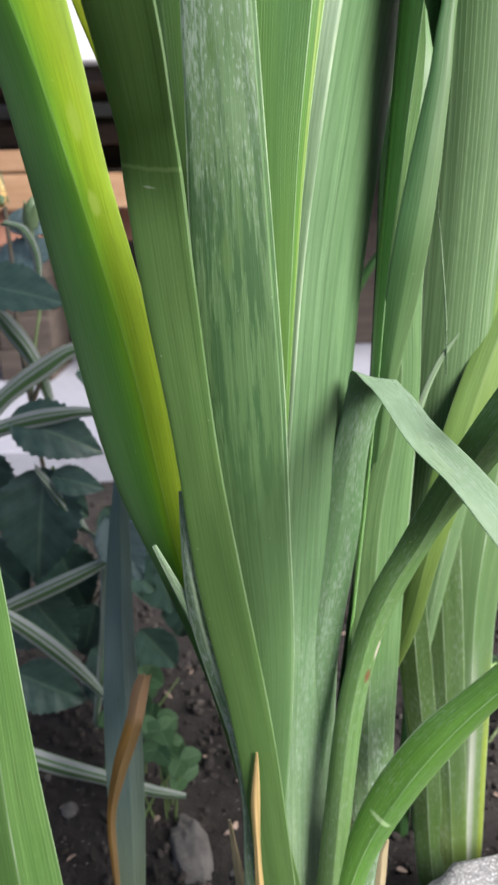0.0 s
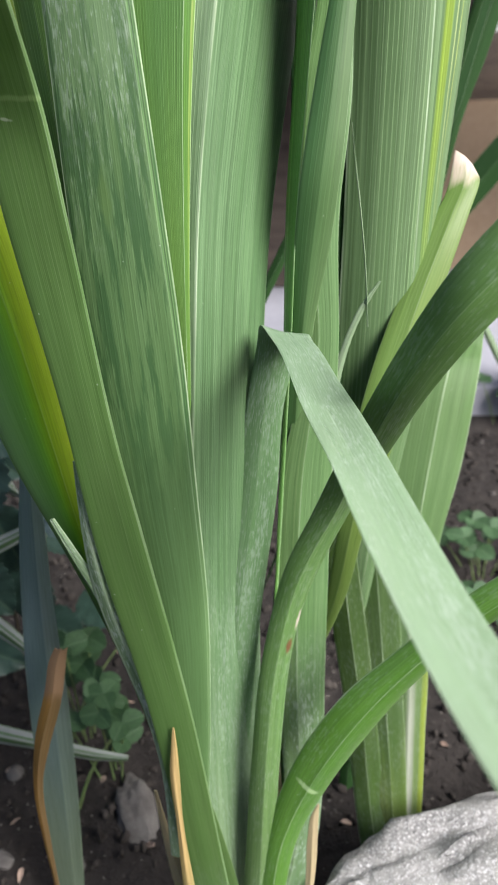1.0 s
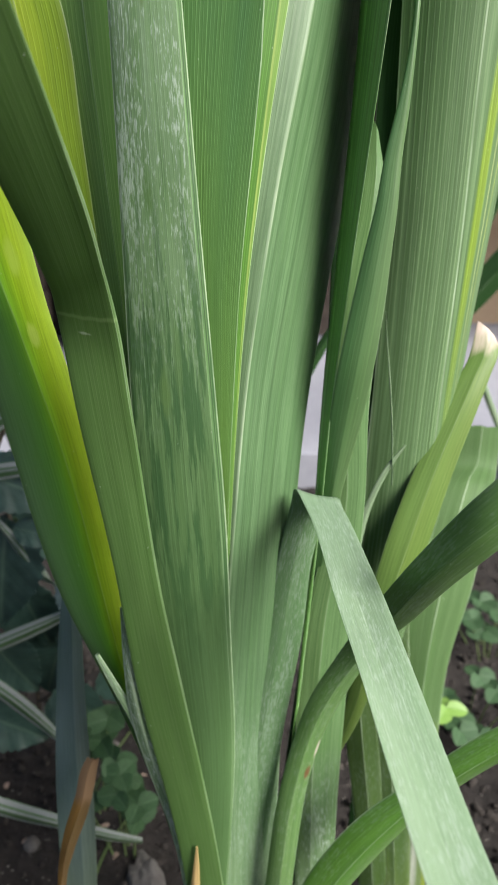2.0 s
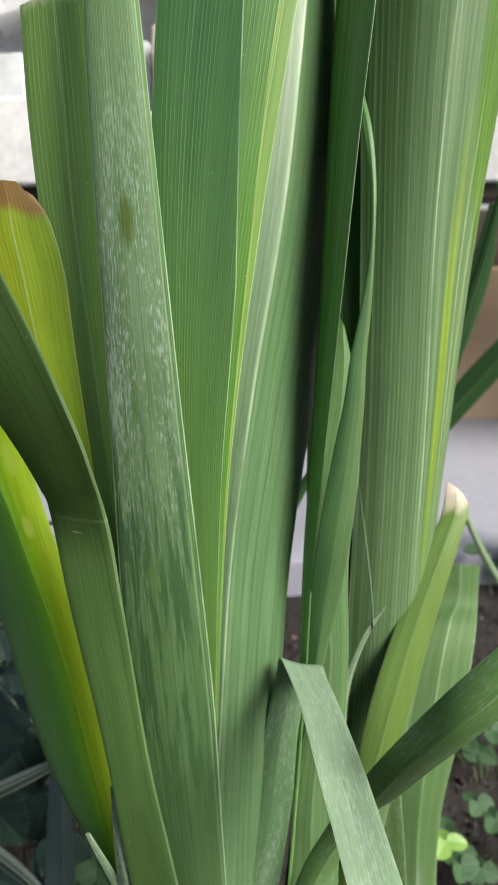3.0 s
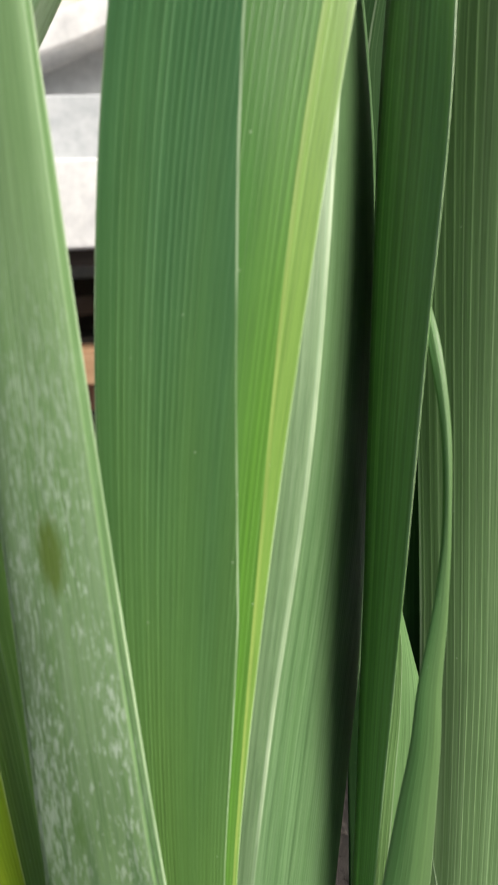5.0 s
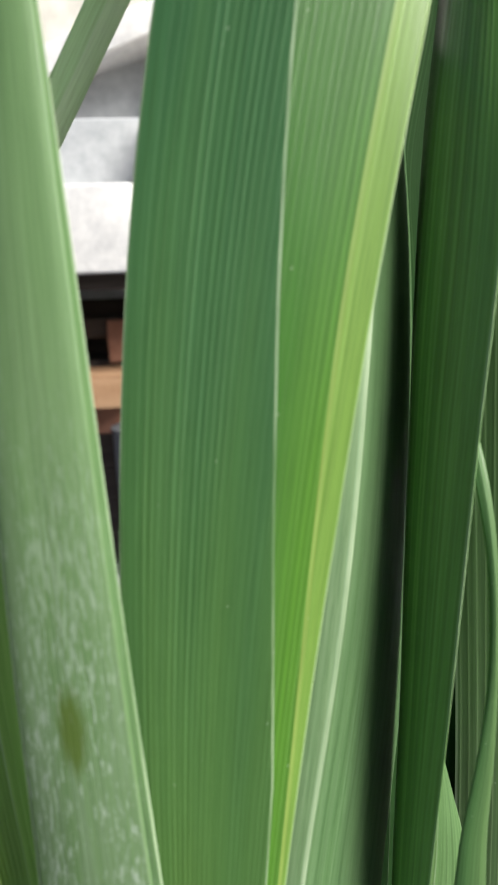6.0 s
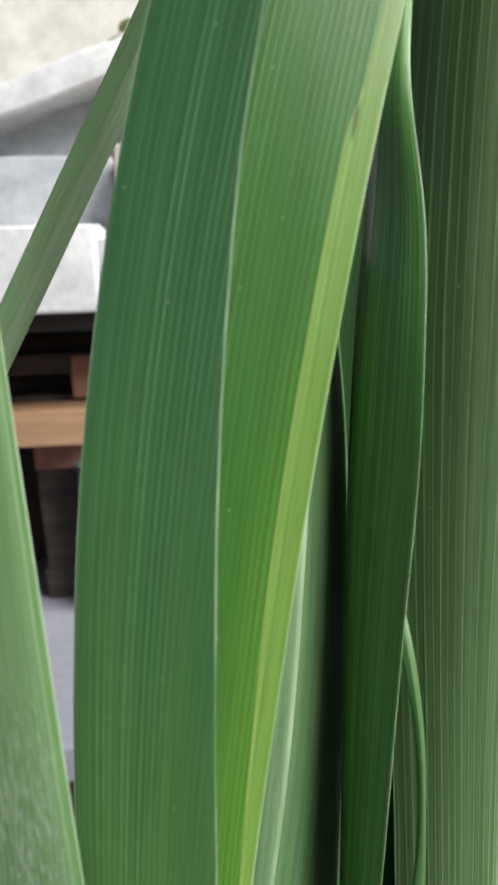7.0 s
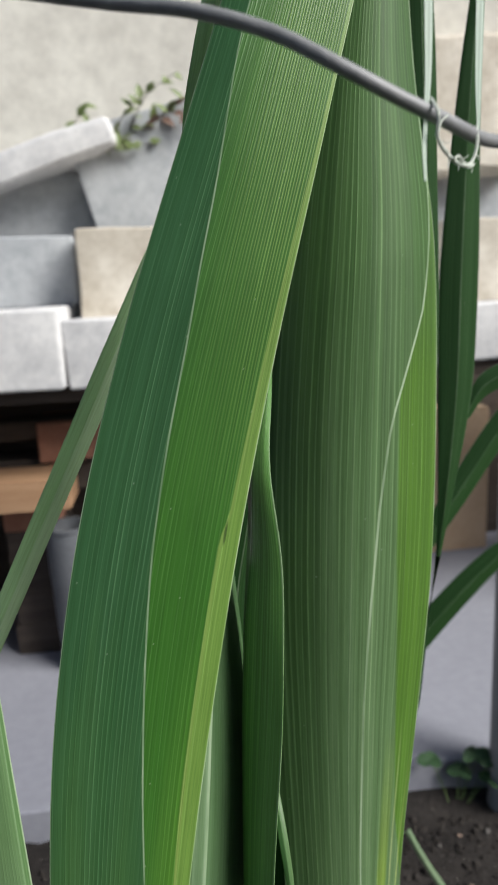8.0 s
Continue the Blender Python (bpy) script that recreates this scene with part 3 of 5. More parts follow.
def tube(points, radius, seg=8, taper=1.0, steps=6):
    """A round stem, wire or fibre along a smooth line."""
    q = spline([tuple(p) for p in points], steps) if len(points) > 2 else np.array(points, float)
    t = np.gradient(q, axis=0)
    bm = bmesh.new()
    rings = []
    for k, (c, d) in enumerate(zip(q, t)):
        d = Vector(d).normalized()
        a = d.orthogonal().normalized() if k == 0 else (a - d * a.dot(d)).normalized()
        b = d.cross(a)
        r = radius * (1 + (taper - 1) * k / (len(q) - 1))
        rings.append([bm.verts.new(Vector(c) + r * (math.cos(2 * math.pi * j / seg) * a + math.sin(2 * math.pi * j / seg) * b)) for j in range(seg)])
    for a_, b_ in zip(rings[:-1], rings[1:]):
        for j in range(seg):
            bm.faces.new((a_[j], a_[(j + 1) % seg], b_[(j + 1) % seg], b_[j]))
    bm.faces.new(rings[0][::-1])
    bm.faces.new(rings[-1])
    return bm


def thing(name, bm, mat, at, label, category, turn=0.0, group="", kind="", smooth=True, tilt=(0, 0)):
    ob = link(name, bm, mat, None, label, smooth)
    ob.matrix_basis = pose(*at, tilt[0], tilt[1], turn)
    return tagged(ob, "", category, group, kind)


# ---- setting ----
def soil_height(x, y):
    h = 0.010 * noise.noise((x * 5, y * 5, 1)) + 0.006 * noise.noise((x * 22, y * 22, 4)) + 0.003 * noise.noise((x * 70, y * 70, 8))
    return h - (0.015 if y > 0.85 else 0.0)


def build_ground():
    """One sheet: fine round the plants, coarse to the horizon."""
    bm = bmesh.new()
    xs = [-60, -12, -4, -2] + list(np.linspace(-1.2, 1.2, 161)) + [2, 4, 12, 60]
    ys = [-60, -12, -4, -1.5] + list(np.linspace(-0.4, 1.0, 101)) + [1.6, 4, 12, 60]
    grid = [[bm.verts.new((x, y, soil_height(x, y) if abs(x) <= 1.2 and -0.4 <= y <= 1.0 else -0.03)) for x in xs] for y in ys]
    for a, b in zip(grid[:-1], grid[1:]):
        for k in range(len(xs) - 1):
            bm.faces.new((a[k], a[k + 1], b[k + 1], b[k]))
    tagged(link("ground", bm, SOIL), "dark crumbly garden soil of the flower bed", "soil", kind="structure")


build_ground()
thing("pavement", rough_box(5.0, 1.3, 0.12, 2, 0.002, 0.006), CONCRETE, (0, 1.58, -0.085), "pale smooth concrete paving behind the flower bed", "paving", kind="structure")
thing("wall_back", rough_box(6.0, 0.2, 2.6, 6, 0.012, 0.01), STUCCO, (0, 2.0, -0.03), "blotchy beige stucco garden wall", "wall", kind="structure")

# ---- leaf stations: centre and half-width ----
STATIONS = {}
STATIONS["L1"] = [
    (0.0274, 0.2052, -0.01, 0.0111, -0.0012, 0.0028),
    (0.0021, 0.2255, 0.1393, 0.0071, -0.0012, 0.0031),
    (-0.0163, 0.2345, 0.209, 0.0055, 0, 0.0007),
    (-0.0316, 0.2411, 0.255, 0.0078, -0.0018, 0.0022),
    (-0.0403, 0.2458, 0.2898, 0.0125, -0.0016, 0.0041),
    (-0.0528, 0.2513, 0.3573, 0.0153, -0.0015, 0),
    (-0.0612, 0.2515, 0.4026, 0.014, -0.001, -0.0003),
    (-0.0686, 0.2508, 0.4439, 0.0144, -0.0009, 0.0011),
    (-0.0805, 0.2492, 0.4859, 0.0153, -0.0008, 0.0014),
    (-0.095, 0.2488, 0.5107, 0.0086, -0.0008, 0.0019),
]
STATIONS["L0a"] = [
    (0.0012, 0.2185, 0.1063, 0.0083, 0, -0.0001),
    (-0.0038, 0.2215, 0.1637, 0.0043, 0, 0.0008),
    (-0.0116, 0.2265, 0.1981, 0.0033, 0, 0.0011),
    (-0.0228, 0.2318, 0.2334, 0.0025, 0, 0.0009),
    (-0.0317, 0.2345, 0.2522, 0.0016, 0, 0.0007),
    (-0.0387, 0.2365, 0.2675, 0.0008, 0, 0.0003),
]
STATIONS["L0b"] = [
    (-0.0086, 0.2259, 0.1863, 0.0046, -0.0001, -0.0014),
    (-0.0209, 0.2309, 0.2341, 0.0054, -0.0005, -0.005),
    (-0.025, 0.2328, 0.2623, 0.003, -0.0001, -0.0012),
    (-0.0273, 0.2358, 0.2906, 0.0008, 0, 0),
]
STATIONS["L2"] = [
    (0.0212, 0.205, -0.01, 0.0076, 0, -0.0001),
    (0.0074, 0.215, 0.1109, 0.0079, 0, -0.0001),
    (-0.0019, 0.2218, 0.1905, 0.0081, 0, 0.0001),
    (-0.0144, 0.2298, 0.2615, 0.0086, 0.0001, 0.001),
    (-0.0199, 0.2322, 0.3044, 0.0082, -0.0003, -0.0033),
    (-0.0277, 0.2351, 0.3698, 0.0093, -0.0001, -0.0011),
    (-0.03, 0.2315, 0.4026, 0.0094, -0.0011, -0.0008),
    (-0.0302, 0.2255, 0.413, 0.0086, -0.0009, 0.0013),
    (-0.0303, 0.2232, 0.4158, 0.0086, -0.001, 0.0017),
    (-0.0311, 0.2127, 0.43, 0.0089, -0.0012, 0.0028),
    (-0.0331, 0.1972, 0.45, 0.0083, -0.0014, 0.0058),
    (-0.0352, 0.1743, 0.4752, 0.0071, -0.0016, 0.0086),
    (-0.0368, 0.1556, 0.4942, 0.0068, -0.0021, 0.0083),
    (-0.0402, 0.1415, 0.5038, 0.0027, 0.0004, 0.0038),
]
STATIONS["L2y"] = [
    (-0.0289, 0.253, 0.3774, 0.0009, 0.0001, 0.0005),
    (-0.0321, 0.2548, 0.3951, 0.0041, -0.0001, -0.0011),
    (-0.0396, 0.2576, 0.4309, 0.0089, -0.0003, -0.0027),
    (-0.0454, 0.2594, 0.4579, 0.0124, -0.0001, -0.0011),
    (-0.0486, 0.2617, 0.4803, 0.0139, -0.0001, -0.0011),
    (-0.0506, 0.263, 0.4921, 0.0136, -0.0002, -0.002),
    (-0.0515, 0.264, 0.5014, 0.0117, -0.0003, -0.0032),
    (-0.0526, 0.2646, 0.508, 0.0091, -0.0005, -0.0045),
]
STATIONS["L3"] = [
    (-0.016, 0.2486, 0.3161, 0.0034, 0, -0.0002),
    (-0.0216, 0.2544, 0.3811, 0.0055, 0, -0.0003),
    (-0.0269, 0.2612, 0.4458, 0.0086, -0.0001, -0.0012),
    (-0.0302, 0.2644, 0.4864, 0.0107, 0, -0.0003),
    (-0.0319, 0.2683, 0.5234, 0.0117, 0, -0.0003),
    (-0.0332, 0.2725, 0.5637, 0.0108, 0.0003, 0.0031),
]
STATIONS["L4"] = [
    (0.0167, 0.2099, -0.01, 0.0077, 0, -0.0001),
    (0.0034, 0.2225, 0.1253, 0.0072, 0, -0.0001),
    (0.0042, 0.2272, 0.1753, 0.0091, -0.0001, -0.0012),
    (0.0036, 0.2329, 0.225, 0.0115, 0, -0.0002),
    (-0.0003, 0.2381, 0.2749, 0.0138, 0.0001, 0.0006),
    (-0.0036, 0.2416, 0.3249, 0.0154, 0.0001, 0.0005),
    (-0.0059, 0.2436, 0.375, 0.0143, 0, -0.0001),
    (-0.0077, 0.2449, 0.425, 0.0124, -0.0001, -0.0006),
    (-0.0095, 0.2471, 0.4751, 0.0108, -0.0001, -0.0007),
    (-0.0116, 0.2516, 0.5251, 0.0094, 0, -0.0002),
    (-0.0133, 0.2592, 0.5752, 0.0073, 0.0001, 0.0004),
    (-0.0147, 0.2686, 0.6252, 0.0041, 0.0001, 0.0006),
    (-0.0177, 0.2752, 0.6753, 0.001, 0, 0),
]
STATIONS["L5"] = [
    (0.012, 0.222, -0.01, 0.003, 0, 0),
    (0.0085, 0.24, 0.1897, 0.003, 0, 0),
    (0.0065, 0.2445, 0.2465, 0.0032, 0, -0.0002),
    (0.0085, 0.2475, 0.3033, 0.0042, 0, -0.0003),
    (0.0083, 0.2491, 0.3601, 0.0074, 0, -0.0004),
    (0.0081, 0.2533, 0.4169, 0.0122, 0, -0.0006),
    (0.0115, 0.2586, 0.4737, 0.0167, -0.0001, -0.0008),
    (0.0175, 0.2653, 0.5305, 0.0205, -0.0001, -0.0009),
    (0.0263, 0.2731, 0.5874, 0.0231, -0.0001, -0.001),
    (0.0388, 0.2814, 0.6442, 0.0238, -0.0001, -0.0011),
    (0.0554, 0.2896, 0.701, 0.0226, -0.0001, -0.0009),
    (0.0747, 0.298, 0.7578, 0.0203, 0, -0.0006),
    (0.0934, 0.3075, 0.8146, 0.018, 0, 0),
    (0.1066, 0.3199, 0.8714, 0.0148, 0.0001, 0.0005),
    (0.1117, 0.3373, 0.9282, 0.0034, 0, 0.0002),
]
STATIONS["L6"] = [
    (0.0197, 0.216, -0.0097, 0.0133, 0.0039, -0.0061),
    (0.0167, 0.2341, 0.1258, 0.0146, 0.0039, -0.0061),
    (0.0171, 0.2422, 0.1865, 0.0172, 0.0044, -0.0053),
    (0.0189, 0.2496, 0.2472, 0.0166, 0.0053, -0.0065),
    (0.0219, 0.2576, 0.3081, 0.0162, 0.0068, -0.0082),
    (0.0263, 0.2666, 0.3689, 0.0166, 0.009, -0.0089),
    (0.0344, 0.2812, 0.427, 0.0189, 0.0158, -0.0107),
    (0.0446, 0.2997, 0.4877, 0.0217, 0.0252, -0.008),
    (0.0508, 0.3112, 0.5527, 0.0191, 0.026, 0.0001),
    (0.0516, 0.3139, 0.6159, 0.0091, 0.0163, 0.006),
]
STATIONS["L7"] = [
    (0.0188, 0.2132, -0.0269, 0.0065, 0, -0.0004),
    (0.018, 0.2286, 0.0682, 0.0066, 0, -0.0004),
    (0.021, 0.2411, 0.1614, 0.0091, 0.0001, 0.001),
    (0.0268, 0.2463, 0.216, 0.0087, 0, -0.0004),
    (0.0343, 0.2539, 0.2635, 0.0084, 0, -0.0003),
    (0.04, 0.2588, 0.304, 0.0071, 0.0001, 0.0008),
    (0.0443, 0.2604, 0.321, 0.0075, -0.0002, -0.0018),
    (0.0457, 0.259, 0.3266, 0.0082, -0.0002, -0.002),
    (0.0481, 0.2465, 0.3271, 0.0073, 0.0014, -0.0014),
    (0.0535, 0.2073, 0.3227, 0.0073, 0.0109, -0.0017),
    (0.0561, 0.1631, 0.3249, 0.0075, 0.0098, -0.0028),
    (0.0582, 0.1339, 0.324, 0.0076, 0.0087, -0.003),
    (0.06, 0.1107, 0.3237, 0.0075, 0.0077, -0.0035),
    (0.0618, 0.0927, 0.324, 0.0072, 0.0057, -0.0028),
    (0.0628, 0.0792, 0.325, 0.0065, 0.0043, -0.0023),
    (0.0618, 0.0649, 0.3273, 0.0021, 0.0002, 0.0014),
]
STATIONS["L8"] = [
    (0.032, 0.274, -0.01, 0.0004, -0.0028, 0.0025),
    (0.048, 0.265, 0.3085, 0.0004, -0.0028, 0.0025),
    (0.0513, 0.2713, 0.3642, 0.0002, -0.0061, 0.0038),
    (0.0572, 0.2808, 0.4137, -0.0008, -0.0122, 0.0058),
    (0.0616, 0.2884, 0.4645, -0.0006, -0.0165, 0.0058),
    (0.0657, 0.297, 0.5268, 0.0014, -0.0189, 0.0017),
    (0.0702, 0.3044, 0.5945, 0.0036, -0.0166, -0.0033),
    (0.072, 0.3068, 0.627, 0.0038, -0.0106, -0.0026),
    (0.0711, 0.3071, 0.6512, 0.0033, -0.0039, 0.0007),
    (0.0754, 0.3146, 0.6797, 0.0023, -0.001, -0.0004),
    (0.0786, 0.3201, 0.7078, 0.0009, 0, 0),
]
STATIONS["L17"] = [
    (0.0321, 0.2521, -0.01, 0.0069, 0, -0.0004),
    (0.0544, 0.3013, 0.3674, 0.0019, 0, -0.0003),
    (0.058, 0.3121, 0.4502, 0.0058, 0, -0.0004),
    (0.0581, 0.3217, 0.5224, 0.0109, 0, -0.0006),
    (0.0629, 0.3262, 0.5562, 0.0164, -0.0001, -0.0009),
    (0.0625, 0.3299, 0.5915, 0.0139, 0, -0.0005),
    (0.0702, 0.3342, 0.632, 0.0118, 0, -0.0003),
    (0.0732, 0.3379, 0.6672, 0.0093, 0, -0.0002),
    (0.0773, 0.3418, 0.6946, 0.0037, 0, 0),
]
STATIONS["L9"] = [
    (0.0414, 0.24, -0.01, 0.0042, 0, -0.0002),
    (0.049, 0.2721, 0.2326, 0.0042, 0, -0.0002),
    (0.0538, 0.2671, 0.3284, 0.0039, 0, -0.0023),
    (0.0567, 0.2643, 0.3578, 0.0062, 0, -0.0006),
    (0.0585, 0.2629, 0.3756, 0.0065, 0, -0.0004),
    (0.0617, 0.2646, 0.3996, 0.0057, 0, -0.001),
    (0.0641, 0.2665, 0.4182, 0.0046, 0, -0.0005),
    (0.0658, 0.2678, 0.4308, 0.0038, 0, -0.0002),
    (0.0671, 0.2698, 0.4462, 0.003, 0, -0.0002),
    (0.0699, 0.2724, 0.4653, 0.0018, -0.0001, -0.001),
    (0.0717, 0.2757, 0.4867, 0.0011, 0.0001, 0.0009),
    (0.0723, 0.2808, 0.5067, 0.0012, 0, 0),
    (0.0711, 0.2889, 0.5262, 0.0016, 0, 0),
    (0.0702, 0.3014, 0.5402, 0.0011, 0, 0.0004),
]
STATIONS["L15"] = [
    (0.0348, 0.2385, -0.01, 0.0084, 0, -0.0006),
    (0.0514, 0.2466, 0.0665, 0.0084, 0, -0.0006),
    (0.053, 0.2588, 0.1822, 0.0108, 0, -0.0006),
    (0.0555, 0.2672, 0.2624, 0.0103, 0, -0.0004),
    (0.0615, 0.2732, 0.3191, 0.0064, 0, -0.0002),
    (0.0593, 0.2774, 0.3593, 0.008, 0, -0.0005),
    (0.0635, 0.2844, 0.4073, 0.0083, 0, -0.0004),
    (0.0658, 0.2897, 0.4286, 0.0057, 0, -0.0003),
    (0.066, 0.2931, 0.4418, 0.0038, -0.0005, -0.0048),
    (0.065, 0.2956, 0.4558, 0.0011, -0.0002, -0.0023),
]
STATIONS["L16"] = [
    (0.0313, 0.2493, -0.01, 0.0094, 0, -0.0006),
    (0.0665, 0.2947, 0.333, 0.0094, 0, -0.0006),
    (0.0741, 0.3045, 0.4071, 0.0075, 0, -0.0004),
    (0.0761, 0.3137, 0.4659, 0.0083, 0, -0.0003),
    (0.0776, 0.3207, 0.5033, 0.0069, 0, -0.0002),
    (0.0783, 0.326, 0.5342, 0.0035, 0, -0.0001),
]
STATIONS["L10"] = [
    (0.1021, 0.3368, -0.01, 0.003, 0, -0.0001),
    (0.0846, 0.297, 0.1818, 0.006, 0, -0.0003),
    (0.0854, 0.2955, 0.2421, 0.0146, 0.0042, -0.0023),
    (0.0902, 0.2986, 0.3024, 0.02, 0.0075, -0.0033),
    (0.0925, 0.303, 0.3629, 0.0205, 0.0078, -0.0031),
    (0.0956, 0.3078, 0.4231, 0.022, 0.0057, -0.0026),
    (0.098, 0.3132, 0.4834, 0.024, 0.0026, -0.0019),
    (0.1017, 0.3195, 0.5439, 0.0278, -0.0001, -0.0013),
    (0.1062, 0.327, 0.6041, 0.0313, -0.0015, -0.0013),
    (0.1107, 0.3352, 0.6644, 0.0316, -0.0014, -0.0014),
    (0.1163, 0.3438, 0.7247, 0.0283, -0.0006, -0.0012),
    (0.1209, 0.3524, 0.785, 0.0193, 0, -0.0007),
    (0.1282, 0.3619, 0.8453, 0.0107, -0.0001, 0.0002),
    (0.1313, 0.3751, 0.9056, 0.0026, 0, 0.0001),
]
STATIONS["L11"] = [
    (0.04, 0.268, -0.01, 0.003, 0, 0),
    (0.0588, 0.2775, 0.1509, 0.0011, 0, -0.0001),
    (0.0704, 0.273, 0.2015, 0.0042, -0.001, -0.0005),
    (0.0759, 0.2693, 0.2443, 0.0054, -0.0003, -0.0028),
    (0.0859, 0.274, 0.2872, 0.0082, -0.0003, -0.0032),
    (0.1002, 0.288, 0.3267, 0.0083, 0, -0.0003),
    (0.1152, 0.303, 0.3576, 0.0069, 0, 0.0003),
    (0.1216, 0.311, 0.3693, 0.0061, 0.0001, 0.0005),
    (0.1227, 0.316, 0.3769, 0.0043, -0.0003, -0.0037),
]
STATIONS["L12"] = [
    (0.0544, 0.24, -0.01, 0.0016, 0, -0.0001),
    (0.0661, 0.272, 0.2793, 0.0016, 0, -0.0001),
    (0.0669, 0.2741, 0.299, 0.0018, 0, -0.0001),
    (0.0706, 0.2752, 0.3144, 0.0016, 0.0001, 0.0005),
    (0.0776, 0.2772, 0.3303, 0.0012, 0, -0.0001),
    (0.0833, 0.2782, 0.3387, 0.0005, 0, 0),
]
STATIONS["fibre"] = [
    (0.079, 0.2755, 0.3223, 0.0003, 0, 0),
    (0.0776, 0.2778, 0.3441, 0.0003, 0, 0),
    (0.075, 0.2802, 0.3669, 0.0003, 0, 0),
    (0.0729, 0.2818, 0.3824, 0.0003, 0, 0),
    (0.0718, 0.2829, 0.3923, 0.0002, 0, 0),
]
STATIONS["L13"] = [
    (0.023, 0.2078, -0.01, 0.0068, 0, -0.0005),
    (0.0305, 0.2199, 0.0805, 0.0068, 0, -0.0005),
    (0.0353, 0.2293, 0.1506, 0.0062, 0.0002, 0.0019),
    (0.0405, 0.237, 0.1959, 0.0061, 0.0002, 0.0017),
    (0.0488, 0.2399, 0.2325, 0.0052, -0.0003, -0.0033),
    (0.0615, 0.2374, 0.2657, 0.0067, 0, -0.0003),
    (0.0715, 0.215, 0.3075, 0.0051, -0.0006, -0.0052),
    (0.0792, 0.2, 0.3349, 0.0045, -0.0008, -0.0067),
    (0.0872, 0.192, 0.3529, 0.0047, -0.0008, -0.0075),
    (0.099, 0.19, 0.3676, 0.0052, -0.0007, -0.0073),
    (0.1107, 0.191, 0.3817, 0.004, -0.0005, -0.005),
    (0.1183, 0.193, 0.3916, 0.0016, -0.0002, -0.0018),
]
STATIONS["L14"] = [
    (0.0217, 0.205, -0.01, 0.0058, 0, -0.0004),
    (0.035, 0.2169, 0.0718, 0.0058, 0, -0.0004),
    (0.0409, 0.2227, 0.1071, 0.0073, 0, 0.0003),
    (0.0517, 0.2268, 0.1362, 0.0072, -0.0007, -0.0066),
    (0.0717, 0.2295, 0.1716, 0.0062, -0.0009, -0.0089),
    (0.0924, 0.2303, 0.1977, 0.0053, -0.0006, -0.0063),
    (0.1153, 0.2299, 0.2221, 0.0043, -0.0007, -0.007),
    (0.1335, 0.2286, 0.2379, 0.0039, -0.0007, -0.0067),
    (0.1558, 0.2265, 0.2561, 0.0033, -0.0006, -0.0057),
    (0.1717, 0.2242, 0.2719, 0.0013, -0.0002, -0.0022),
]
STATIONS["B1"] = [
    (0.1148, 0.2729, -0.01, 0.007, 0, -0.0005),
    (0.1148, 0.2812, 0.0308, 0.0088, 0, -0.0006),
    (0.1148, 0.2978, 0.1123, 0.0102, 0, -0.0006),
    (0.1174, 0.3194, 0.1844, 0.0124, 0.0003, 0.0027),
    (0.1263, 0.3387, 0.2334, 0.0174, -0.0004, -0.0038),
    (0.1402, 0.3614, 0.2769, 0.0157, 0, -0.0006),
    (0.1491, 0.376, 0.2824, 0.0121, 0, -0.0007),
    (0.1519, 0.3843, 0.3039, 0.0118, -0.0001, -0.0009),
]
STATIONS["B2"] = [
    (0.1002, 0.24, -0.01, 0.0061, 0, -0.0004),
    (0.0963, 0.2725, 0.0253, 0.0076, 0, -0.0005),
    (0.0857, 0.2826, 0.1217, 0.0079, 0, -0.0004),
    (0.0774, 0.2872, 0.1847, 0.0077, 0.0001, 0.0012),
    (0.0734, 0.2889, 0.2204, 0.0061, 0, -0.0003),
    (0.0701, 0.2919, 0.2483, 0.0025, 0, -0.0001),
]
STATIONS["B3"] = [
    (0.1109, 0.2729, -0.01, 0.0064, 0, -0.0004),
    (0.1078, 0.2777, 0.0266, 0.008, 0, -0.0005),
    (0.0987, 0.292, 0.1346, 0.0097, 0.0003, 0.0029),
    (0.0921, 0.3019, 0.2094, 0.0109, 0.0001, 0.001),
    (0.0883, 0.3066, 0.2542, 0.0098, 0, -0.0004),
    (0.0847, 0.3108, 0.2938, 0.0044, 0, -0.0002),
]
STATIONS["L23"] = [
    (-0.0921, 0.1785, -0.01, 0.0182, 0, -0.0003),
    (-0.0921, 0.185, 0.153, 0.0182, 0, -0.0003),
    (-0.0921, 0.1868, 0.1982, 0.0155, 0, -0.0003),
    (-0.0912, 0.1885, 0.2341, 0.0129, 0, -0.0002),
    (-0.0897, 0.19, 0.267, 0.0103, 0, -0.0002),
    (-0.087, 0.1901, 0.2967, 0.0068, -0.0001, -0.001),
    (-0.0862, 0.193, 0.3245, 0.0025, 0, 0),
]
STATIONS["grey"] = [
    (-0.0704, 0.2527, -0.03, 0.004, 0, 0),
    (-0.069, 0.2626, 0.0484, 0.0079, 0, -0.0001),
    (-0.0674, 0.2742, 0.1399, 0.0095, 0, -0.0002),
    (-0.0658, 0.2826, 0.2009, 0.007, 0, -0.0001),
    (-0.0634, 0.2891, 0.2432, 0.005, 0, -0.0001),
    (-0.0614, 0.2942, 0.2726, 0.0025, 0, 0),
]
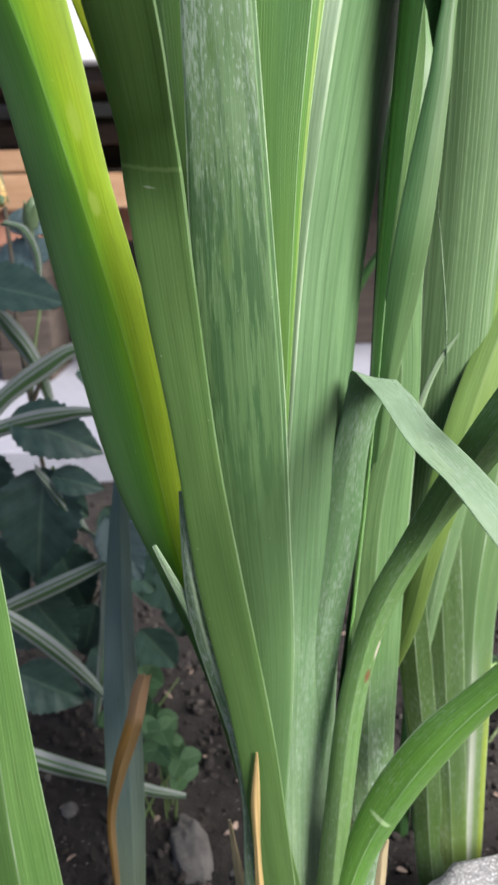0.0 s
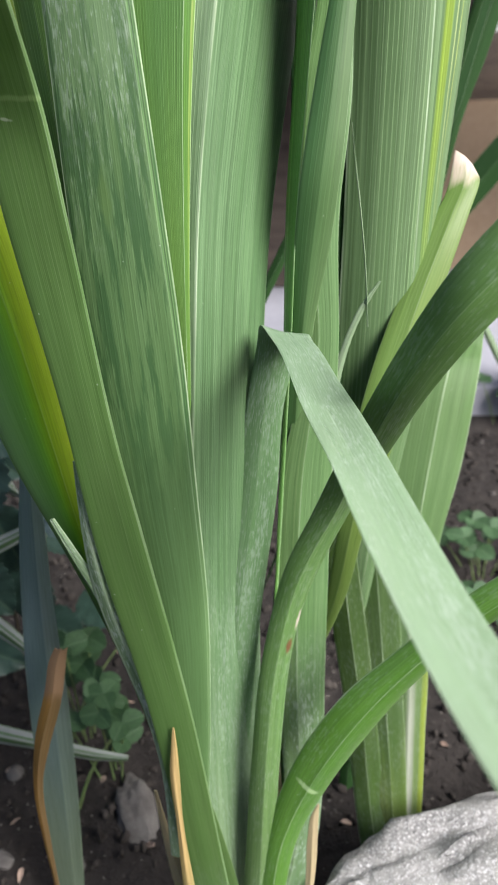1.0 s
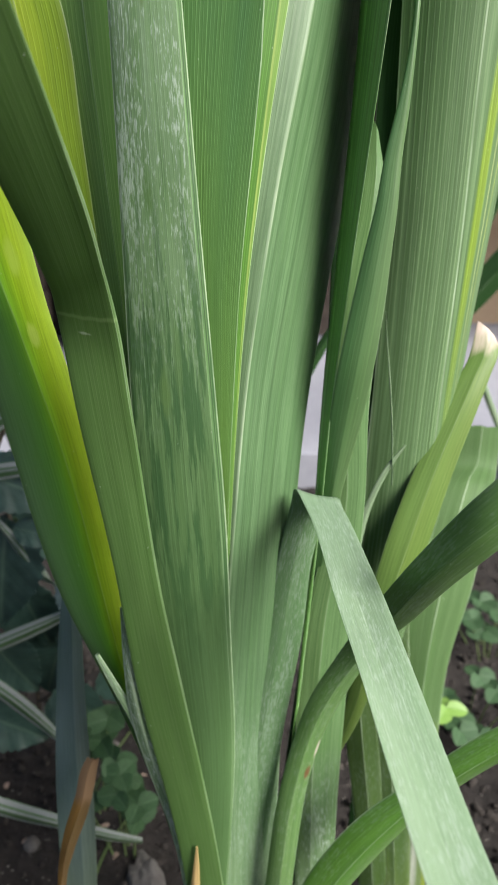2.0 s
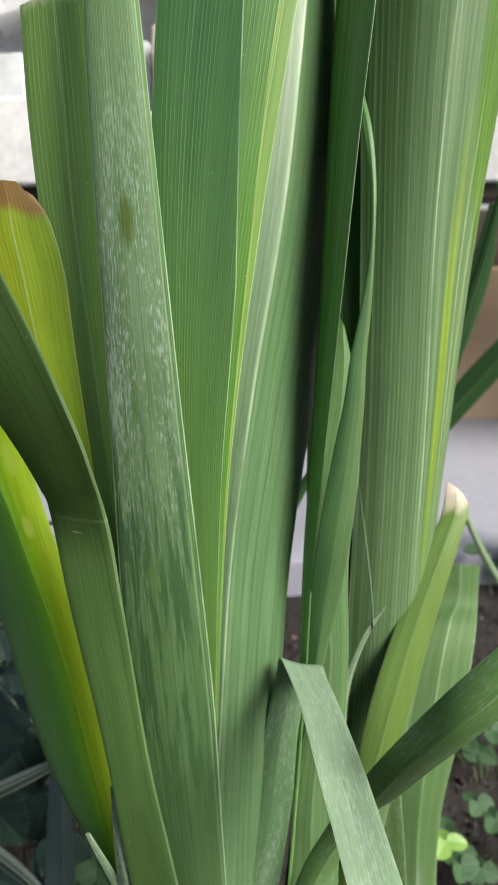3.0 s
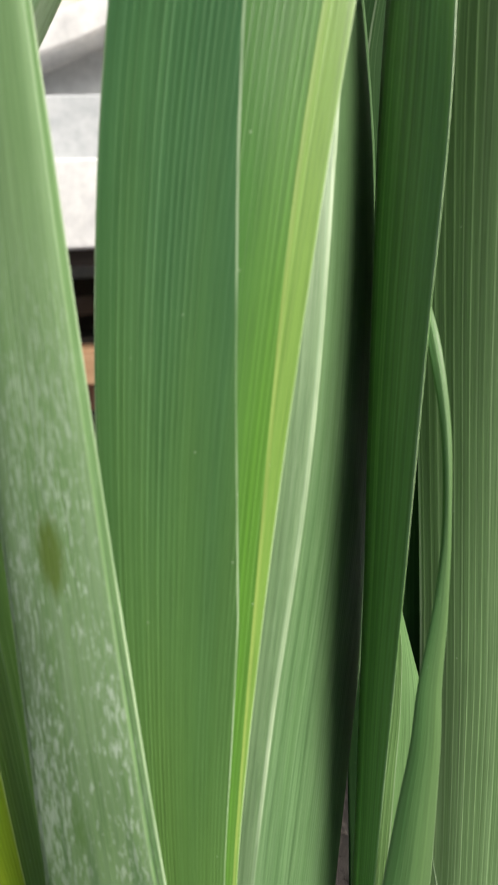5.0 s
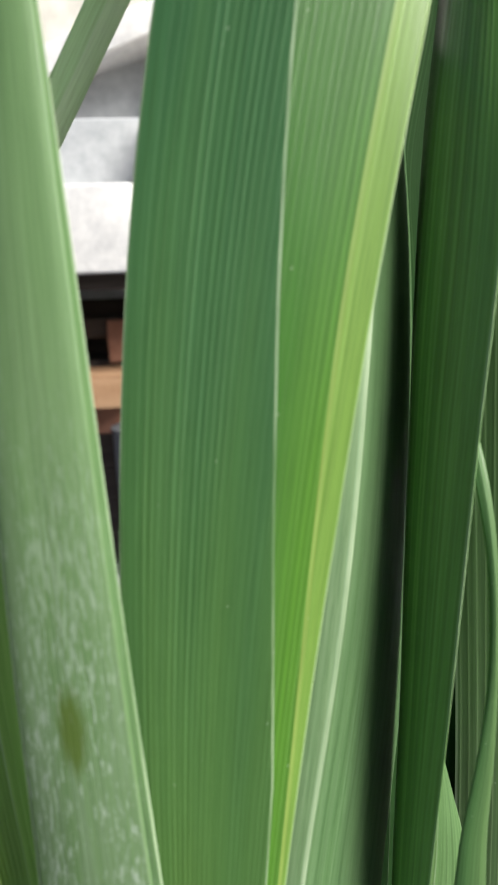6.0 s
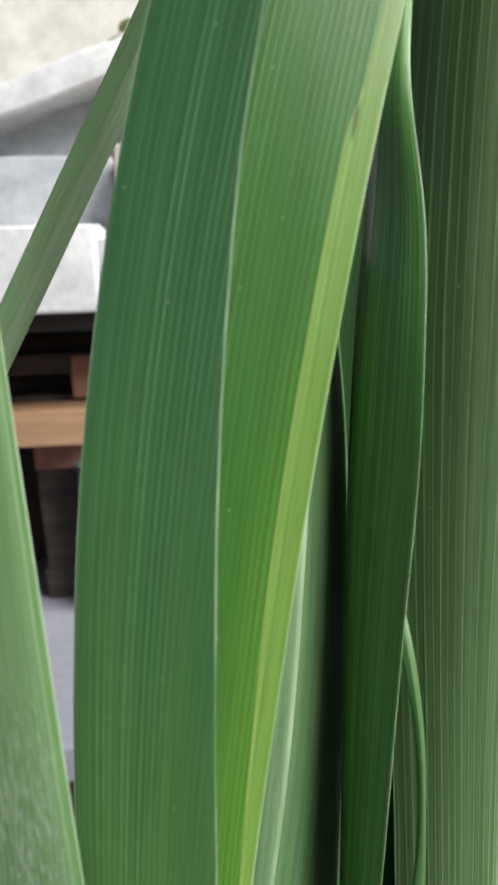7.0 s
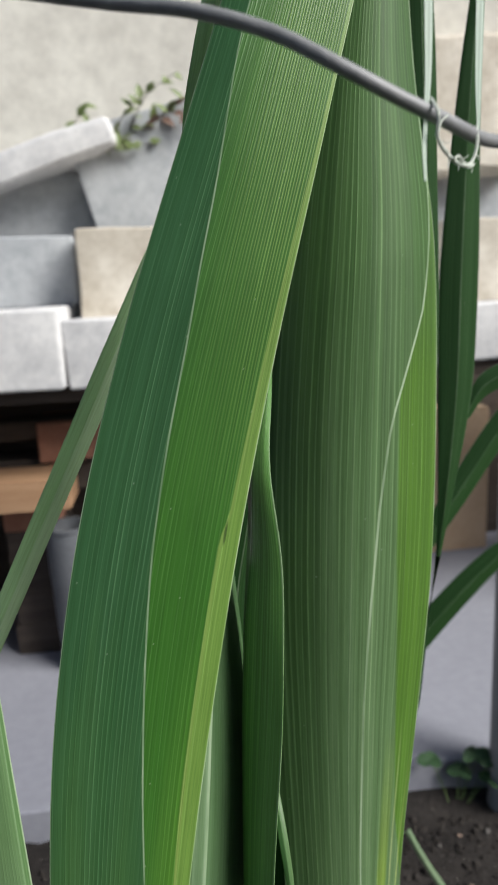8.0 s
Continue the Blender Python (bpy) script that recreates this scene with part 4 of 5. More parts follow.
STATIONS["brown"] = [
    (-0.0726, 0.2488, -0.01, 0.0014, 0, 0),
    (-0.0726, 0.2499, 0.0524, 0.0014, 0, 0),
    (-0.0726, 0.2503, 0.0752, 0.0018, -0.0001, -0.0009),
    (-0.0716, 0.2522, 0.112, 0.0022, 0, 0),
    (-0.0656, 0.251, 0.1391, 0.0029, -0.0002, -0.0024),
    (-0.0559, 0.2522, 0.1699, 0.0035, -0.0002, -0.002),
    (-0.0512, 0.2543, 0.1892, 0.0033, 0, -0.0001),
    (-0.0499, 0.2546, 0.1925, 0.0026, 0, -0.0005),
]
STATIONS["dry"] = [
    (0.0146, 0.205, -0.01, 0.0024, 0, -0.0002),
    (0.0006, 0.2097, 0.0991, 0.0024, 0, -0.0002),
    (-0.0011, 0.2136, 0.1364, 0.0014, 0, -0.0001),
    (-0.0015, 0.2161, 0.1599, 0.0019, 0, -0.0001),
    (-0.0009, 0.2176, 0.1739, 0.0011, 0, -0.0001),
    (-0.0006, 0.2184, 0.1821, 0.0004, 0, 0),
]
STATIONS["back"] = [
    (-0.0443, 0.2975, 0.5549, 0.0031, 0.0009, -0.0018),
    (-0.014, 0.315, 0.6133, 0.0035, 0.001, -0.002),
    (0.0067, 0.327, 0.6533, 0.0037, 0.0011, -0.0022),
    (0.0281, 0.3394, 0.6947, 0.0039, 0.0012, -0.0023),
    (0.0446, 0.349, 0.7266, 0.0035, 0.0011, -0.0021),
    (0.0615, 0.3588, 0.7592, 0.0014, 0.0004, -0.0008),
]
STATIONS["C1"] = [
    (-0.0031, 0.3787, -0.01, 0.0013, 0, -0.0001),
    (0.1854, 0.4393, 0.5585, 0.0013, 0, -0.0001),
    (0.1908, 0.443, 0.5932, 0.0046, 0.0001, 0.0012),
    (0.1976, 0.4487, 0.6473, 0.0096, 0, -0.0006),
    (0.202, 0.4553, 0.7105, 0.0111, 0.0003, 0.0024),
    (0.2066, 0.4613, 0.7671, 0.0086, 0.0001, 0.0012),
    (0.2115, 0.4665, 0.8164, 0.0058, 0, -0.0001),
    (0.2157, 0.4699, 0.8494, 0.004, 0, 0),
    (0.2201, 0.4742, 0.8898, 0.0018, 0, 0),
]
STATIONS["C0"] = [
    (0.09, 0.33, -0.01, 0.005, 0, 0),
    (0.105, 0.36, 0.35, 0.005, 0, 0),
    (0.13, 0.382, 0.53, 0.0055, 0, 0),
    (0.1617, 0.3993, 0.6569, 0.0055, 0, -0.0004),
    (0.1651, 0.4097, 0.755, 0.0065, -0.0004, -0.0039),
    (0.1661, 0.4176, 0.8307, 0.0062, 0, 0),
    (0.1667, 0.4224, 0.8766, 0.0025, 0, 0),
]
STATIONS["C2"] = [
    (0.15, 0.72, -0.01, 0.006, 0, 0),
    (0.1873, 0.73, 0.1181, 0.008, 0, -0.004),
    (0.1993, 0.74, 0.2362, 0.0097, 0, -0.009),
    (0.2456, 0.74, 0.2919, 0.0111, 0, -0.0099),
    (0.2933, 0.74, 0.3496, 0.012, 0, -0.0103),
    (0.3387, 0.74, 0.3975, 0.0115, 0, -0.0095),
    (0.3814, 0.74, 0.4342, 0.0087, 0, -0.0069),
    (0.4134, 0.74, 0.4562, 0.0029, 0, -0.0023),
]
STATIONS["C8"] = [
    (0.2384, 0.5265, 0.6214, 0.0019, -0.0004, -0.0043),
    (0.2507, 0.5283, 0.6385, 0.0018, -0.0007, -0.0071),
    (0.2667, 0.5291, 0.6463, 0.0018, -0.0008, -0.0076),
    (0.2938, 0.5308, 0.6615, 0.0009, -0.0006, -0.0057),
]
STATIONS["C3"] = [
    (0.224, 0.5655, 0.5145, 0.0042, -0.0007, -0.0069),
    (0.2552, 0.57, 0.5572, 0.0053, -0.0009, -0.009),
    (0.2862, 0.5744, 0.5985, 0.0065, -0.0008, -0.0079),
    (0.3258, 0.5787, 0.639, 0.0055, -0.0007, -0.0066),
    (0.3541, 0.5817, 0.6666, 0.0022, -0.0002, -0.0022),
]
STATIONS["C4"] = [
    (0.1633, 0.4974, 0.3456, 0.0039, -0.0003, -0.0027),
    (0.1752, 0.5023, 0.3925, 0.0037, -0.0002, -0.0017),
    (0.1846, 0.5062, 0.4296, 0.0065, -0.0005, -0.0047),
    (0.1955, 0.5104, 0.4688, 0.007, -0.0003, -0.003),
    (0.2017, 0.5143, 0.5058, 0.0034, -0.0001, -0.0014),
]
STATIONS["D1"] = [
    (0.0371, 0.4394, 0.275, 0.0025, -0.0003, -0.0027),
    (0.0534, 0.4427, 0.3062, 0.0025, -0.0003, -0.0029),
    (0.0689, 0.4458, 0.3356, 0.0025, -0.0002, -0.002),
    (0.0856, 0.4485, 0.3607, 0.0011, -0.0001, -0.0009),
]
STATIONS["V1"] = [
    (-0.1935, 0.4448, 0.2342, 0.001, -0.0008, -0.0079),
    (-0.1652, 0.4479, 0.2639, 0.0033, -0.0005, -0.0048),
    (-0.1369, 0.45, 0.2832, 0.0032, -0.0006, -0.0057),
    (-0.1173, 0.4512, 0.2944, 0.0015, -0.0004, -0.0041),
    (-0.0994, 0.4516, 0.2974, 0.0008, -0.0002, -0.0019),
]
STATIONS["V2"] = [
    (-0.1777, 0.4059, 0.2469, 0.0002, -0.0006, -0.0054),
    (-0.1566, 0.4068, 0.2555, -0.0006, -0.0006, -0.0054),
    (-0.1235, 0.4077, 0.2631, 0.0004, -0.0006, -0.0053),
    (-0.1002, 0.408, 0.2652, 0.0001, -0.0003, -0.0028),
    (-0.0824, 0.4076, 0.2619, 0.0003, -0.0001, -0.0012),
]
STATIONS["V3"] = [
    (-0.1365, 0.404, 0.2279, 0.0012, -0.0006, -0.0056),
    (-0.1101, 0.4002, 0.1915, 0.0004, -0.0006, -0.0058),
    (-0.0999, 0.3992, 0.1817, 0.0047, 0.0002, 0.0019),
    (-0.0993, 0.3952, 0.1438, 0.0032, 0, -0.0001),
    (-0.1053, 0.3894, 0.0883, 0.0034, -0.0001, -0.0011),
    (-0.1136, 0.3846, 0.043, 0.0012, -0.0002, -0.0023),
]
STATIONS["V4"] = [
    (-0.1678, 0.3747, 0.1417, 0.0013, -0.0004, -0.004),
    (-0.1369, 0.3763, 0.1558, 0.0022, -0.0005, -0.0049),
    (-0.1046, 0.378, 0.1712, 0.0014, -0.0004, -0.0042),
    (-0.0825, 0.3792, 0.1825, 0.0001, -0.0002, -0.0019),
]
STATIONS["V5"] = [
    (-0.1604, 0.3567, 0.1611, -0.0005, -0.0005, -0.0046),
    (-0.1367, 0.3548, 0.1428, -0.0023, -0.0006, -0.0057),
    (-0.1145, 0.3526, 0.1213, -0.0022, -0.0006, -0.0058),
    (-0.0982, 0.3506, 0.1022, -0.0016, -0.0003, -0.003),
    (-0.0912, 0.3496, 0.0921, -0.0008, -0.0001, -0.001),
]
STATIONS["V6"] = [
    (-0.1509, 0.3279, 0.0781, -0.0025, -0.0007, -0.0069),
    (-0.1204, 0.3266, 0.0656, -0.0015, -0.0007, -0.007),
    (-0.0927, 0.3257, 0.0564, -0.0004, -0.0006, -0.0057),
    (-0.0659, 0.3248, 0.0469, -0.0006, -0.0005, -0.0045),
    (-0.0452, 0.3244, 0.0428, -0.0004, -0.0002, -0.0021),
]
STATIONS["V7"] = [
    (-0.1748, 0.4645, 0.3261, 0.0014, -0.0004, -0.0037),
    (-0.1627, 0.4628, 0.3093, -0.0034, -0.0006, -0.0055),
    (-0.1495, 0.4608, 0.2904, -0.0034, -0.0006, -0.0056),
    (-0.1408, 0.4584, 0.2673, -0.0036, -0.0002, -0.0019),
    (-0.1374, 0.4561, 0.2452, -0.002, 0, -0.0004),
]
STATIONS["V8"] = [
    (-0.1618, 0.4795, 0.373, 0.002, 0.0002, 0.0017),
    (-0.1502, 0.4791, 0.3692, 0.003, 0.0002, 0.0017),
    (-0.1424, 0.4775, 0.354, 0.0029, 0.0001, 0.0008),
    (-0.142, 0.4755, 0.3349, 0.0025, 0, 0),
]
STATIONS["sh1"] = [
    (0.0284, 0.2203, -0.01, 0.0029, 0, -0.0002),
    (0.0387, 0.2284, 0.0662, 0.0029, 0, -0.0002),
    (0.0402, 0.2335, 0.1139, 0.0022, 0, -0.0001),
    (0.0408, 0.2366, 0.1441, 0.001, 0, -0.0001),
]
STATIONS["sh2"] = [
    (0.0349, 0.2203, -0.01, 0.0021, 0, -0.0001),
    (0.0545, 0.2283, 0.0651, 0.0021, 0, -0.0001),
    (0.0561, 0.2316, 0.0961, 0.0023, 0, -0.0002),
    (0.0574, 0.2331, 0.1103, 0.0015, 0.0001, 0.0007),
    (0.0586, 0.2335, 0.1144, 0.0005, 0, 0),
]
STATIONS["sh3"] = [
    (0.0164, 0.2204, -0.01, 0.004, 0, -0.0003),
    (-0.0048, 0.2287, 0.0692, 0.004, 0, -0.0003),
    (-0.01, 0.2317, 0.0979, 0.0021, 0.0001, 0.0007),
    (-0.0136, 0.2347, 0.127, 0.0006, 0, 0),
]
STATIONS["L23b"] = [
    (-0.1072, 0.1822, -0.01, 0.0136, 0, -0.0002),
    (-0.1063, 0.1903, 0.1462, 0.0136, 0, -0.0002),
    (-0.1061, 0.1922, 0.1829, 0.0106, 0.0001, 0.0011),
    (-0.105, 0.1939, 0.2183, 0.0081, 0.0001, 0.001),
    (-0.1048, 0.1954, 0.2521, 0.0029, 0, -0.0001),
]
STATIONS["L18"] = [
    (0.0547, 0.319, 0.7094, 0.0017, 0.001, -0.0001),
    (0.0566, 0.319, 0.7467, 0.0039, 0.001, -0.0008),
    (0.0586, 0.32, 0.7639, 0.0042, 0.001, -0.0003),
    (0.063, 0.321, 0.7818, 0.0045, 0.001, -0.0002),
    (0.0666, 0.323, 0.797, 0.0043, 0.001, 0.0003),
    (0.0692, 0.3255, 0.821, 0.0026, 0.0005, 0.0002),
]
STATIONS["C9"] = [
    (0.2057, 0.55, 0.279, -0.0023, 0, -0.0017),
    (0.2176, 0.55, 0.2535, -0.0015, 0, -0.0028),
    (0.2355, 0.55, 0.2204, -0.0018, 0, -0.0028),
    (0.2662, 0.55, 0.1712, -0.0016, 0, -0.0021),
]

# ---- iris clump ----


def iris(name, at, label, leaves):
    plant = empty(name, at, label, "iris" if name == "iris" else "grass", "iris fans in the bed" if name == "iris" else "")
    for k, (key, mat, note, opts) in enumerate(leaves):
        place(part("leaf" if name == "iris" else "grass_blade", blade(STATIONS[key], seed=k + len(leaves), **opts), MATS[mat], plant, note), plant)
    return plant


iris("iris", (0.02, 0.22, 0), "tall green iris with a fan of overlapping sword-shaped leaves", [
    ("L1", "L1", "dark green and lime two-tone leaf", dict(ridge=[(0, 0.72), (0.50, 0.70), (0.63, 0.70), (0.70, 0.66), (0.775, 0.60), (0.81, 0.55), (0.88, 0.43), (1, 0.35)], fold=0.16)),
    ("L0a", "L0", "short sheath leaf with blue-white wax", dict(fold=0.2)),
    ("L0b", "L0", "short sheath leaf with blue-white wax", dict(fold=0.2)),
    ("L2", "L2", "green leaf with a cross crease", dict(ridge=[(0, 0.98), (1, 0.97)], fold=0.12)),
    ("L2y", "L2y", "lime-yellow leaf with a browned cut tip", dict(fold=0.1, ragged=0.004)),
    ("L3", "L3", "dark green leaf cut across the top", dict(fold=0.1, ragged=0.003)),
    ("L4", "L4", "grey-green leaf mottled with white wax", dict(ridge=[(0, 0.95), (0.4, 0.95), (0.55, 0.925), (0.8, 0.93), (1, 0.95)], fold=0.2, curl=0.1)),
    ("L5", "L5", "broad ribbed leaf with a yellow edge", dict(ridge=[(0, 0.9), (0.42, 0.88), (0.475, 0.87), (0.505, 0.84), (0.555, 0.71), (0.60, 0.61), (0.64, 0.535), (0.675, 0.475), (0.71, 0.44), (0.745, 0.415), (0.79, 0.34), (0.835, 0.22), (1, 0.2)], fold=0.12, cols=17)),
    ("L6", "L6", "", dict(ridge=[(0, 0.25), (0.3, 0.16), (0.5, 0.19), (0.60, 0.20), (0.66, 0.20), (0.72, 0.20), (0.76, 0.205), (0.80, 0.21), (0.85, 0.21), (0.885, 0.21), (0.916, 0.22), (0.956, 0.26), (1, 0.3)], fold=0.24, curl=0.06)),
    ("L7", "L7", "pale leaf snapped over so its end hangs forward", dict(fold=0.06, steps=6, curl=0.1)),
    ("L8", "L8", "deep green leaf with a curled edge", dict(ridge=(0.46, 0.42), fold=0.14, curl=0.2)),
    ("L18", "back", "green leaf mostly hidden behind the broad one", dict(fold=0.12)),
    # L17 is an added leaf: its near-black fills the gap as shade would
    ("L17", "C", "added near-black leaf standing in for shade inside the fan", dict(fold=0.1)),
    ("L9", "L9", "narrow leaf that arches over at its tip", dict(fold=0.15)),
    ("L15", "L15", "", dict(ridge=(0.4, 0.4), fold=0.2)),
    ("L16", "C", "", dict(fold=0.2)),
    ("L13", "L13", "dark leaf arching sideways with a rust spot", dict(fold=0.2, curl=0.2)),
    ("L14", "L14", "bright green leaf bent low to one side", dict(fold=0.15, curl=0.25)),
    ("dry", "dry", "small withered straw-coloured leaf", dict(fold=0.2, thick=0.0008)),
    ("sh1", "sheath", "short papery sheath", dict(fold=0.2, thick=0.0008)),
    ("sh2", "sheath", "short papery sheath", dict(fold=0.2, thick=0.0008)),
    ("sh3", "sheath", "short papery sheath", dict(fold=0.2, thick=0.0008)),
])
iris("iris", (0.11, 0.29, 0), "second iris fan with broad ribbed and trimmed leaves", [
    ("L10", "L10", "broad ribbed leaf with a yellow stripe", dict(ridge=[(0, 0.60), (0.42, 0.56), (0.51, 0.535), (0.56, 0.53), (0.62, 0.54), (0.66, 0.565), (0.70, 0.605), (0.73, 0.66), (0.75, 0.75), (0.775, 0.87), (0.80, 0.93), (0.82, 0.96), (1, 0.97)], fold=0.06, curl=0.48, cols=19)),
    ("L11", "L11", "yellow-green leaf trimmed to a blunt tip", dict(fold=0.15)),
    ("L12", "pale_edge", "thin pointed young leaf", dict(fold=0.2, thick=0.0008)),
    ("fibre", "pale_edge", "thin pale dried strand", dict(fold=0.1, thick=0.0005)),
    ("B1", "B1", "pale leaf torn straight across", dict(fold=0.15, ragged=0.003)),
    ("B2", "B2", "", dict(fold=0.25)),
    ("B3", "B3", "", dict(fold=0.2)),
])
iris("iris", (-0.12, 0.17, 0), "pair of green iris leaves close to the path", [
    ("L23", "L23", "", dict(ridge=(0.6, 0.6), fold=0.15)), ("L23b", "L23", "", dict(fold=0.15))])
iris("iris", (-0.06, 0.28, 0), "dying iris shoot with blue-grey and dried brown leaves", [
    ("grey", "grey", "dull blue-grey leaf", dict(ridge=(0.7, 0.6), fold=0.12)),
    ("brown", "brown", "dried curled orange-brown leaf", dict(fold=0.5, thick=0.0009, ragged=0.003)),
])
iris("iris", (0.2, 0.4, 0), "dark green iris leaves behind the main clump", [
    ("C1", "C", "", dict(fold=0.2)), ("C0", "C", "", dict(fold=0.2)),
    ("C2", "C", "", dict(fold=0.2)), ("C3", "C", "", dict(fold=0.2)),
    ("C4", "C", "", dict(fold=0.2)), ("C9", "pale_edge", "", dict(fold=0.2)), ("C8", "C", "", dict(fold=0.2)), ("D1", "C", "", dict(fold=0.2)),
    ("back", "back", "pale leaf slanting behind the fan", dict(ridge=(0.55, 0.4), fold=0.1)),
])

iris("striped_grass", (-0.15, 0.42, 0), "tuft of white-striped ornamental grass with arching blades", [
    (key, "striped", "", dict(fold=0.3, thick=0.0006)) for key in ("V1", "V2", "V3", "V4", "V5", "V6", "V7", "V8")])


# ---- low plants ----
def leaflet(length, width, teeth=12, bite=0.05, fold=0.25, droop=0.15, round_tip=False, thick=0.0005):
    """A toothed leaf along +y, its face to +z, folded at the midrib and drooping to its tip."""
    bm = bmesh.new()
    uv = bm.loops.layers.uv.new("leaf")
    rows, half, info = 2 * teeth + 1, 4, {}
    layers = []
    for face in (1, -1):
        grid = []
        for i in range(rows):
            v = i / (rows - 1)
            w = math.sin(math.pi * v ** 0.8) ** (0.55 if round_tip else 0.8) * (1 - (0.0 if round_tip else 0.25) * v)
            w = max(w, 0.02) * (1 + (bite if i % 2 else -bite))
            row = []
            for j in range(-half, half + 1):
                u = j / half
                z = fold * abs(u) * w * width * 0.5 - droop * length * v * v + 0.016 * length * math.sin(v * 28 - abs(u) * 6) * abs(u) * (0.3 if round_tip else 1.0)
                vert = bm.verts.new((u * w * width * 0.5, v * length, z + face * thick * 0.5))
                info[vert] = (u * w, v)
                row.append(vert)
            grid.append(row)
        layers.append(grid)
    for f, grid in enumerate(layers):
        for a, b in zip(grid[:-1], grid[1:]):
            for j in range(2 * half):
                q = (a[j], a[j + 1], b[j + 1], b[j])
                bm.faces.new(q if f == 0 else q[::-1])
    top, low = layers
    rim = lambda g: g[0] + [r[-1] for r in g[1:]] + g[-1][-2::-1] + [r[0] for r in g[-2:0:-1]]  # noqa: E731
    a, b = rim(top), rim(low)
    for k in range(len(a)):
        bm.faces.new((a[k], b[k], b[(k + 1) % len(b)], a[(k + 1) % len(a)]))
    for f in bm.faces:
        for lp in f.loops:
            lp[uv].uv = info[lp.vert]
    return bm


def facing(at, ahead, normal):
    """The pose of a leaf at a place, its length along ahead and its face towards normal."""
    y = Vector(ahead).normalized()
    z = Vector(normal)
    z = (z - y * z.dot(y)).normalized()
    return Matrix.Translation(at) @ Matrix((y.cross(z), y, z)).transposed().to_4x4()


def put_leaf(plant, at, ahead, normal, length, width, mat, note="", name="leaf", **opts):
    bm = leaflet(length, width, **opts)
    bm.transform(facing(at, ahead, normal))
    return place(part(name, bm, mat, plant, note), plant)


def rose_bush():
    plant = empty("rose_bush", (-0.15, 0.46, 0), "small rose bush with dark toothed leaves and peach buds", "rose")
    for a, b, n, ln, w, mat in (
            ((-0.176, 0.45, 0.338), (1, -0.2, -0.12), (0.0, -0.72, 0.70), 0.062, 0.040, ROSELEAF),
            ((-0.150, 0.41, 0.262), (0.9, -0.1, -0.32), (0.1, -0.75, 0.65), 0.060, 0.042, ROSELEAF),
            ((-0.133, 0.41, 0.228), (-0.12, -0.3, -0.9), (0.0, -0.95, 0.30), 0.075, 0.062, ROSELEAF),
            ((-0.128, 0.405, 0.224), (1, -0.1, -0.22), (0.0, -0.8, 0.6), 0.034, 0.022, ROSELEAF),
            ((-0.178, 0.50, 0.338), (0.7, 0.0, 0.35), (0.0, -0.8, 0.6), 0.052, 0.034, ROSEBLUE),
            ((-0.170, 0.51, 0.372), (0.9, 0.0, -0.1), (0.0, -0.8, 0.6), 0.036, 0.024, ROSEBLUE),
            ((-0.092, 0.385, 0.205), (0.45, -0.2, -0.85), (0.25, -0.9, 0.35), 0.048, 0.032, ROSEBLUE),
            ((-0.140, 0.43, 0.165), (0.3, -0.1, -1), (0.0, -0.95, 0.3), 0.060, 0.052, ROSELEAF),
            ((-0.185, 0.43, 0.235), (0.2, -0.1, -1), (0.2, -0.95, 0.3), 0.055, 0.045, ROSELEAF),
            ((-0.105, 0.44, 0.185), (0.5, 0.0, -0.8), (0.0, -0.9, 0.4), 0.05, 0.036, ROSELEAF),
            ((-0.150, 0.39, 0.150), (0.5, -0.1, -0.8), (0.1, -0.95, 0.3), 0.055, 0.045, ROSELEAF),
            ((-0.175, 0.40, 0.130), (0.9, 0.0, -0.4), (0.0, -0.9, 0.45), 0.055, 0.045, ROSELEAF),
            ((-0.110, 0.41, 0.125), (-0.3, 0.0, -0.9), (0.0, -0.95, 0.3), 0.05, 0.042, ROSELEAF),
            ((-0.150, 0.44, 0.110), (0.6, 0.0, -0.7), (0.0, -0.9, 0.45), 0.05, 0.04, ROSELEAF),
            ((-0.120, 0.46, 0.275), (0.9, 0.1, -0.1), (0.0, -0.5, 0.85), 0.05, 0.034, ROSELEAF),
            ((-0.100, 0.42, 0.165), (0.6, 0.0, -0.8), (0.1, -0.9, 0.4), 0.050, 0.040, ROSELEAF),
            ((-0.070, 0.43, 0.150), (0.2, 0.0, -1), (0.1, -0.9, 0.4), 0.052, 0.044, ROSELEAF),
            ((-0.115, 0.40, 0.095), (0.7, -0.1, -0.5), (0.0, -0.9, 0.45), 0.046, 0.038, ROSELEAF),
            ((-0.165, 0.39, 0.085), (0.8, -0.1, -0.4), (0.0, -0.9, 0.45), 0.052, 0.042, ROSELEAF),
            ((-0.130, 0.42, 0.060), (0.9, -0.1, -0.2), (0.0, -0.8, 0.6), 0.050, 0.040, ROSELEAF),
            ((-0.085, 0.43, 0.090), (0.5, 0.0, -0.8), (-0.1, -0.9, 0.4), 0.046, 0.038, ROSELEAF),
            ((-0.050, 0.44, 0.115), (-0.2, 0.0, -1), (0.0, -0.9, 0.4), 0.046, 0.036, ROSELEAF),
            ((-0.190, 0.42, 0.170), (0.5, 0.0, -0.8), (0.1, -0.9, 0.4), 0.056, 0.046, ROSELEAF),
            ((-0.155, 0.45, 0.205), (0.7, 0.0, -0.7), (0.0, -0.9, 0.4), 0.050, 0.042, ROSELEAF)):
        put_leaf(plant, a, b, n, ln, w, mat)
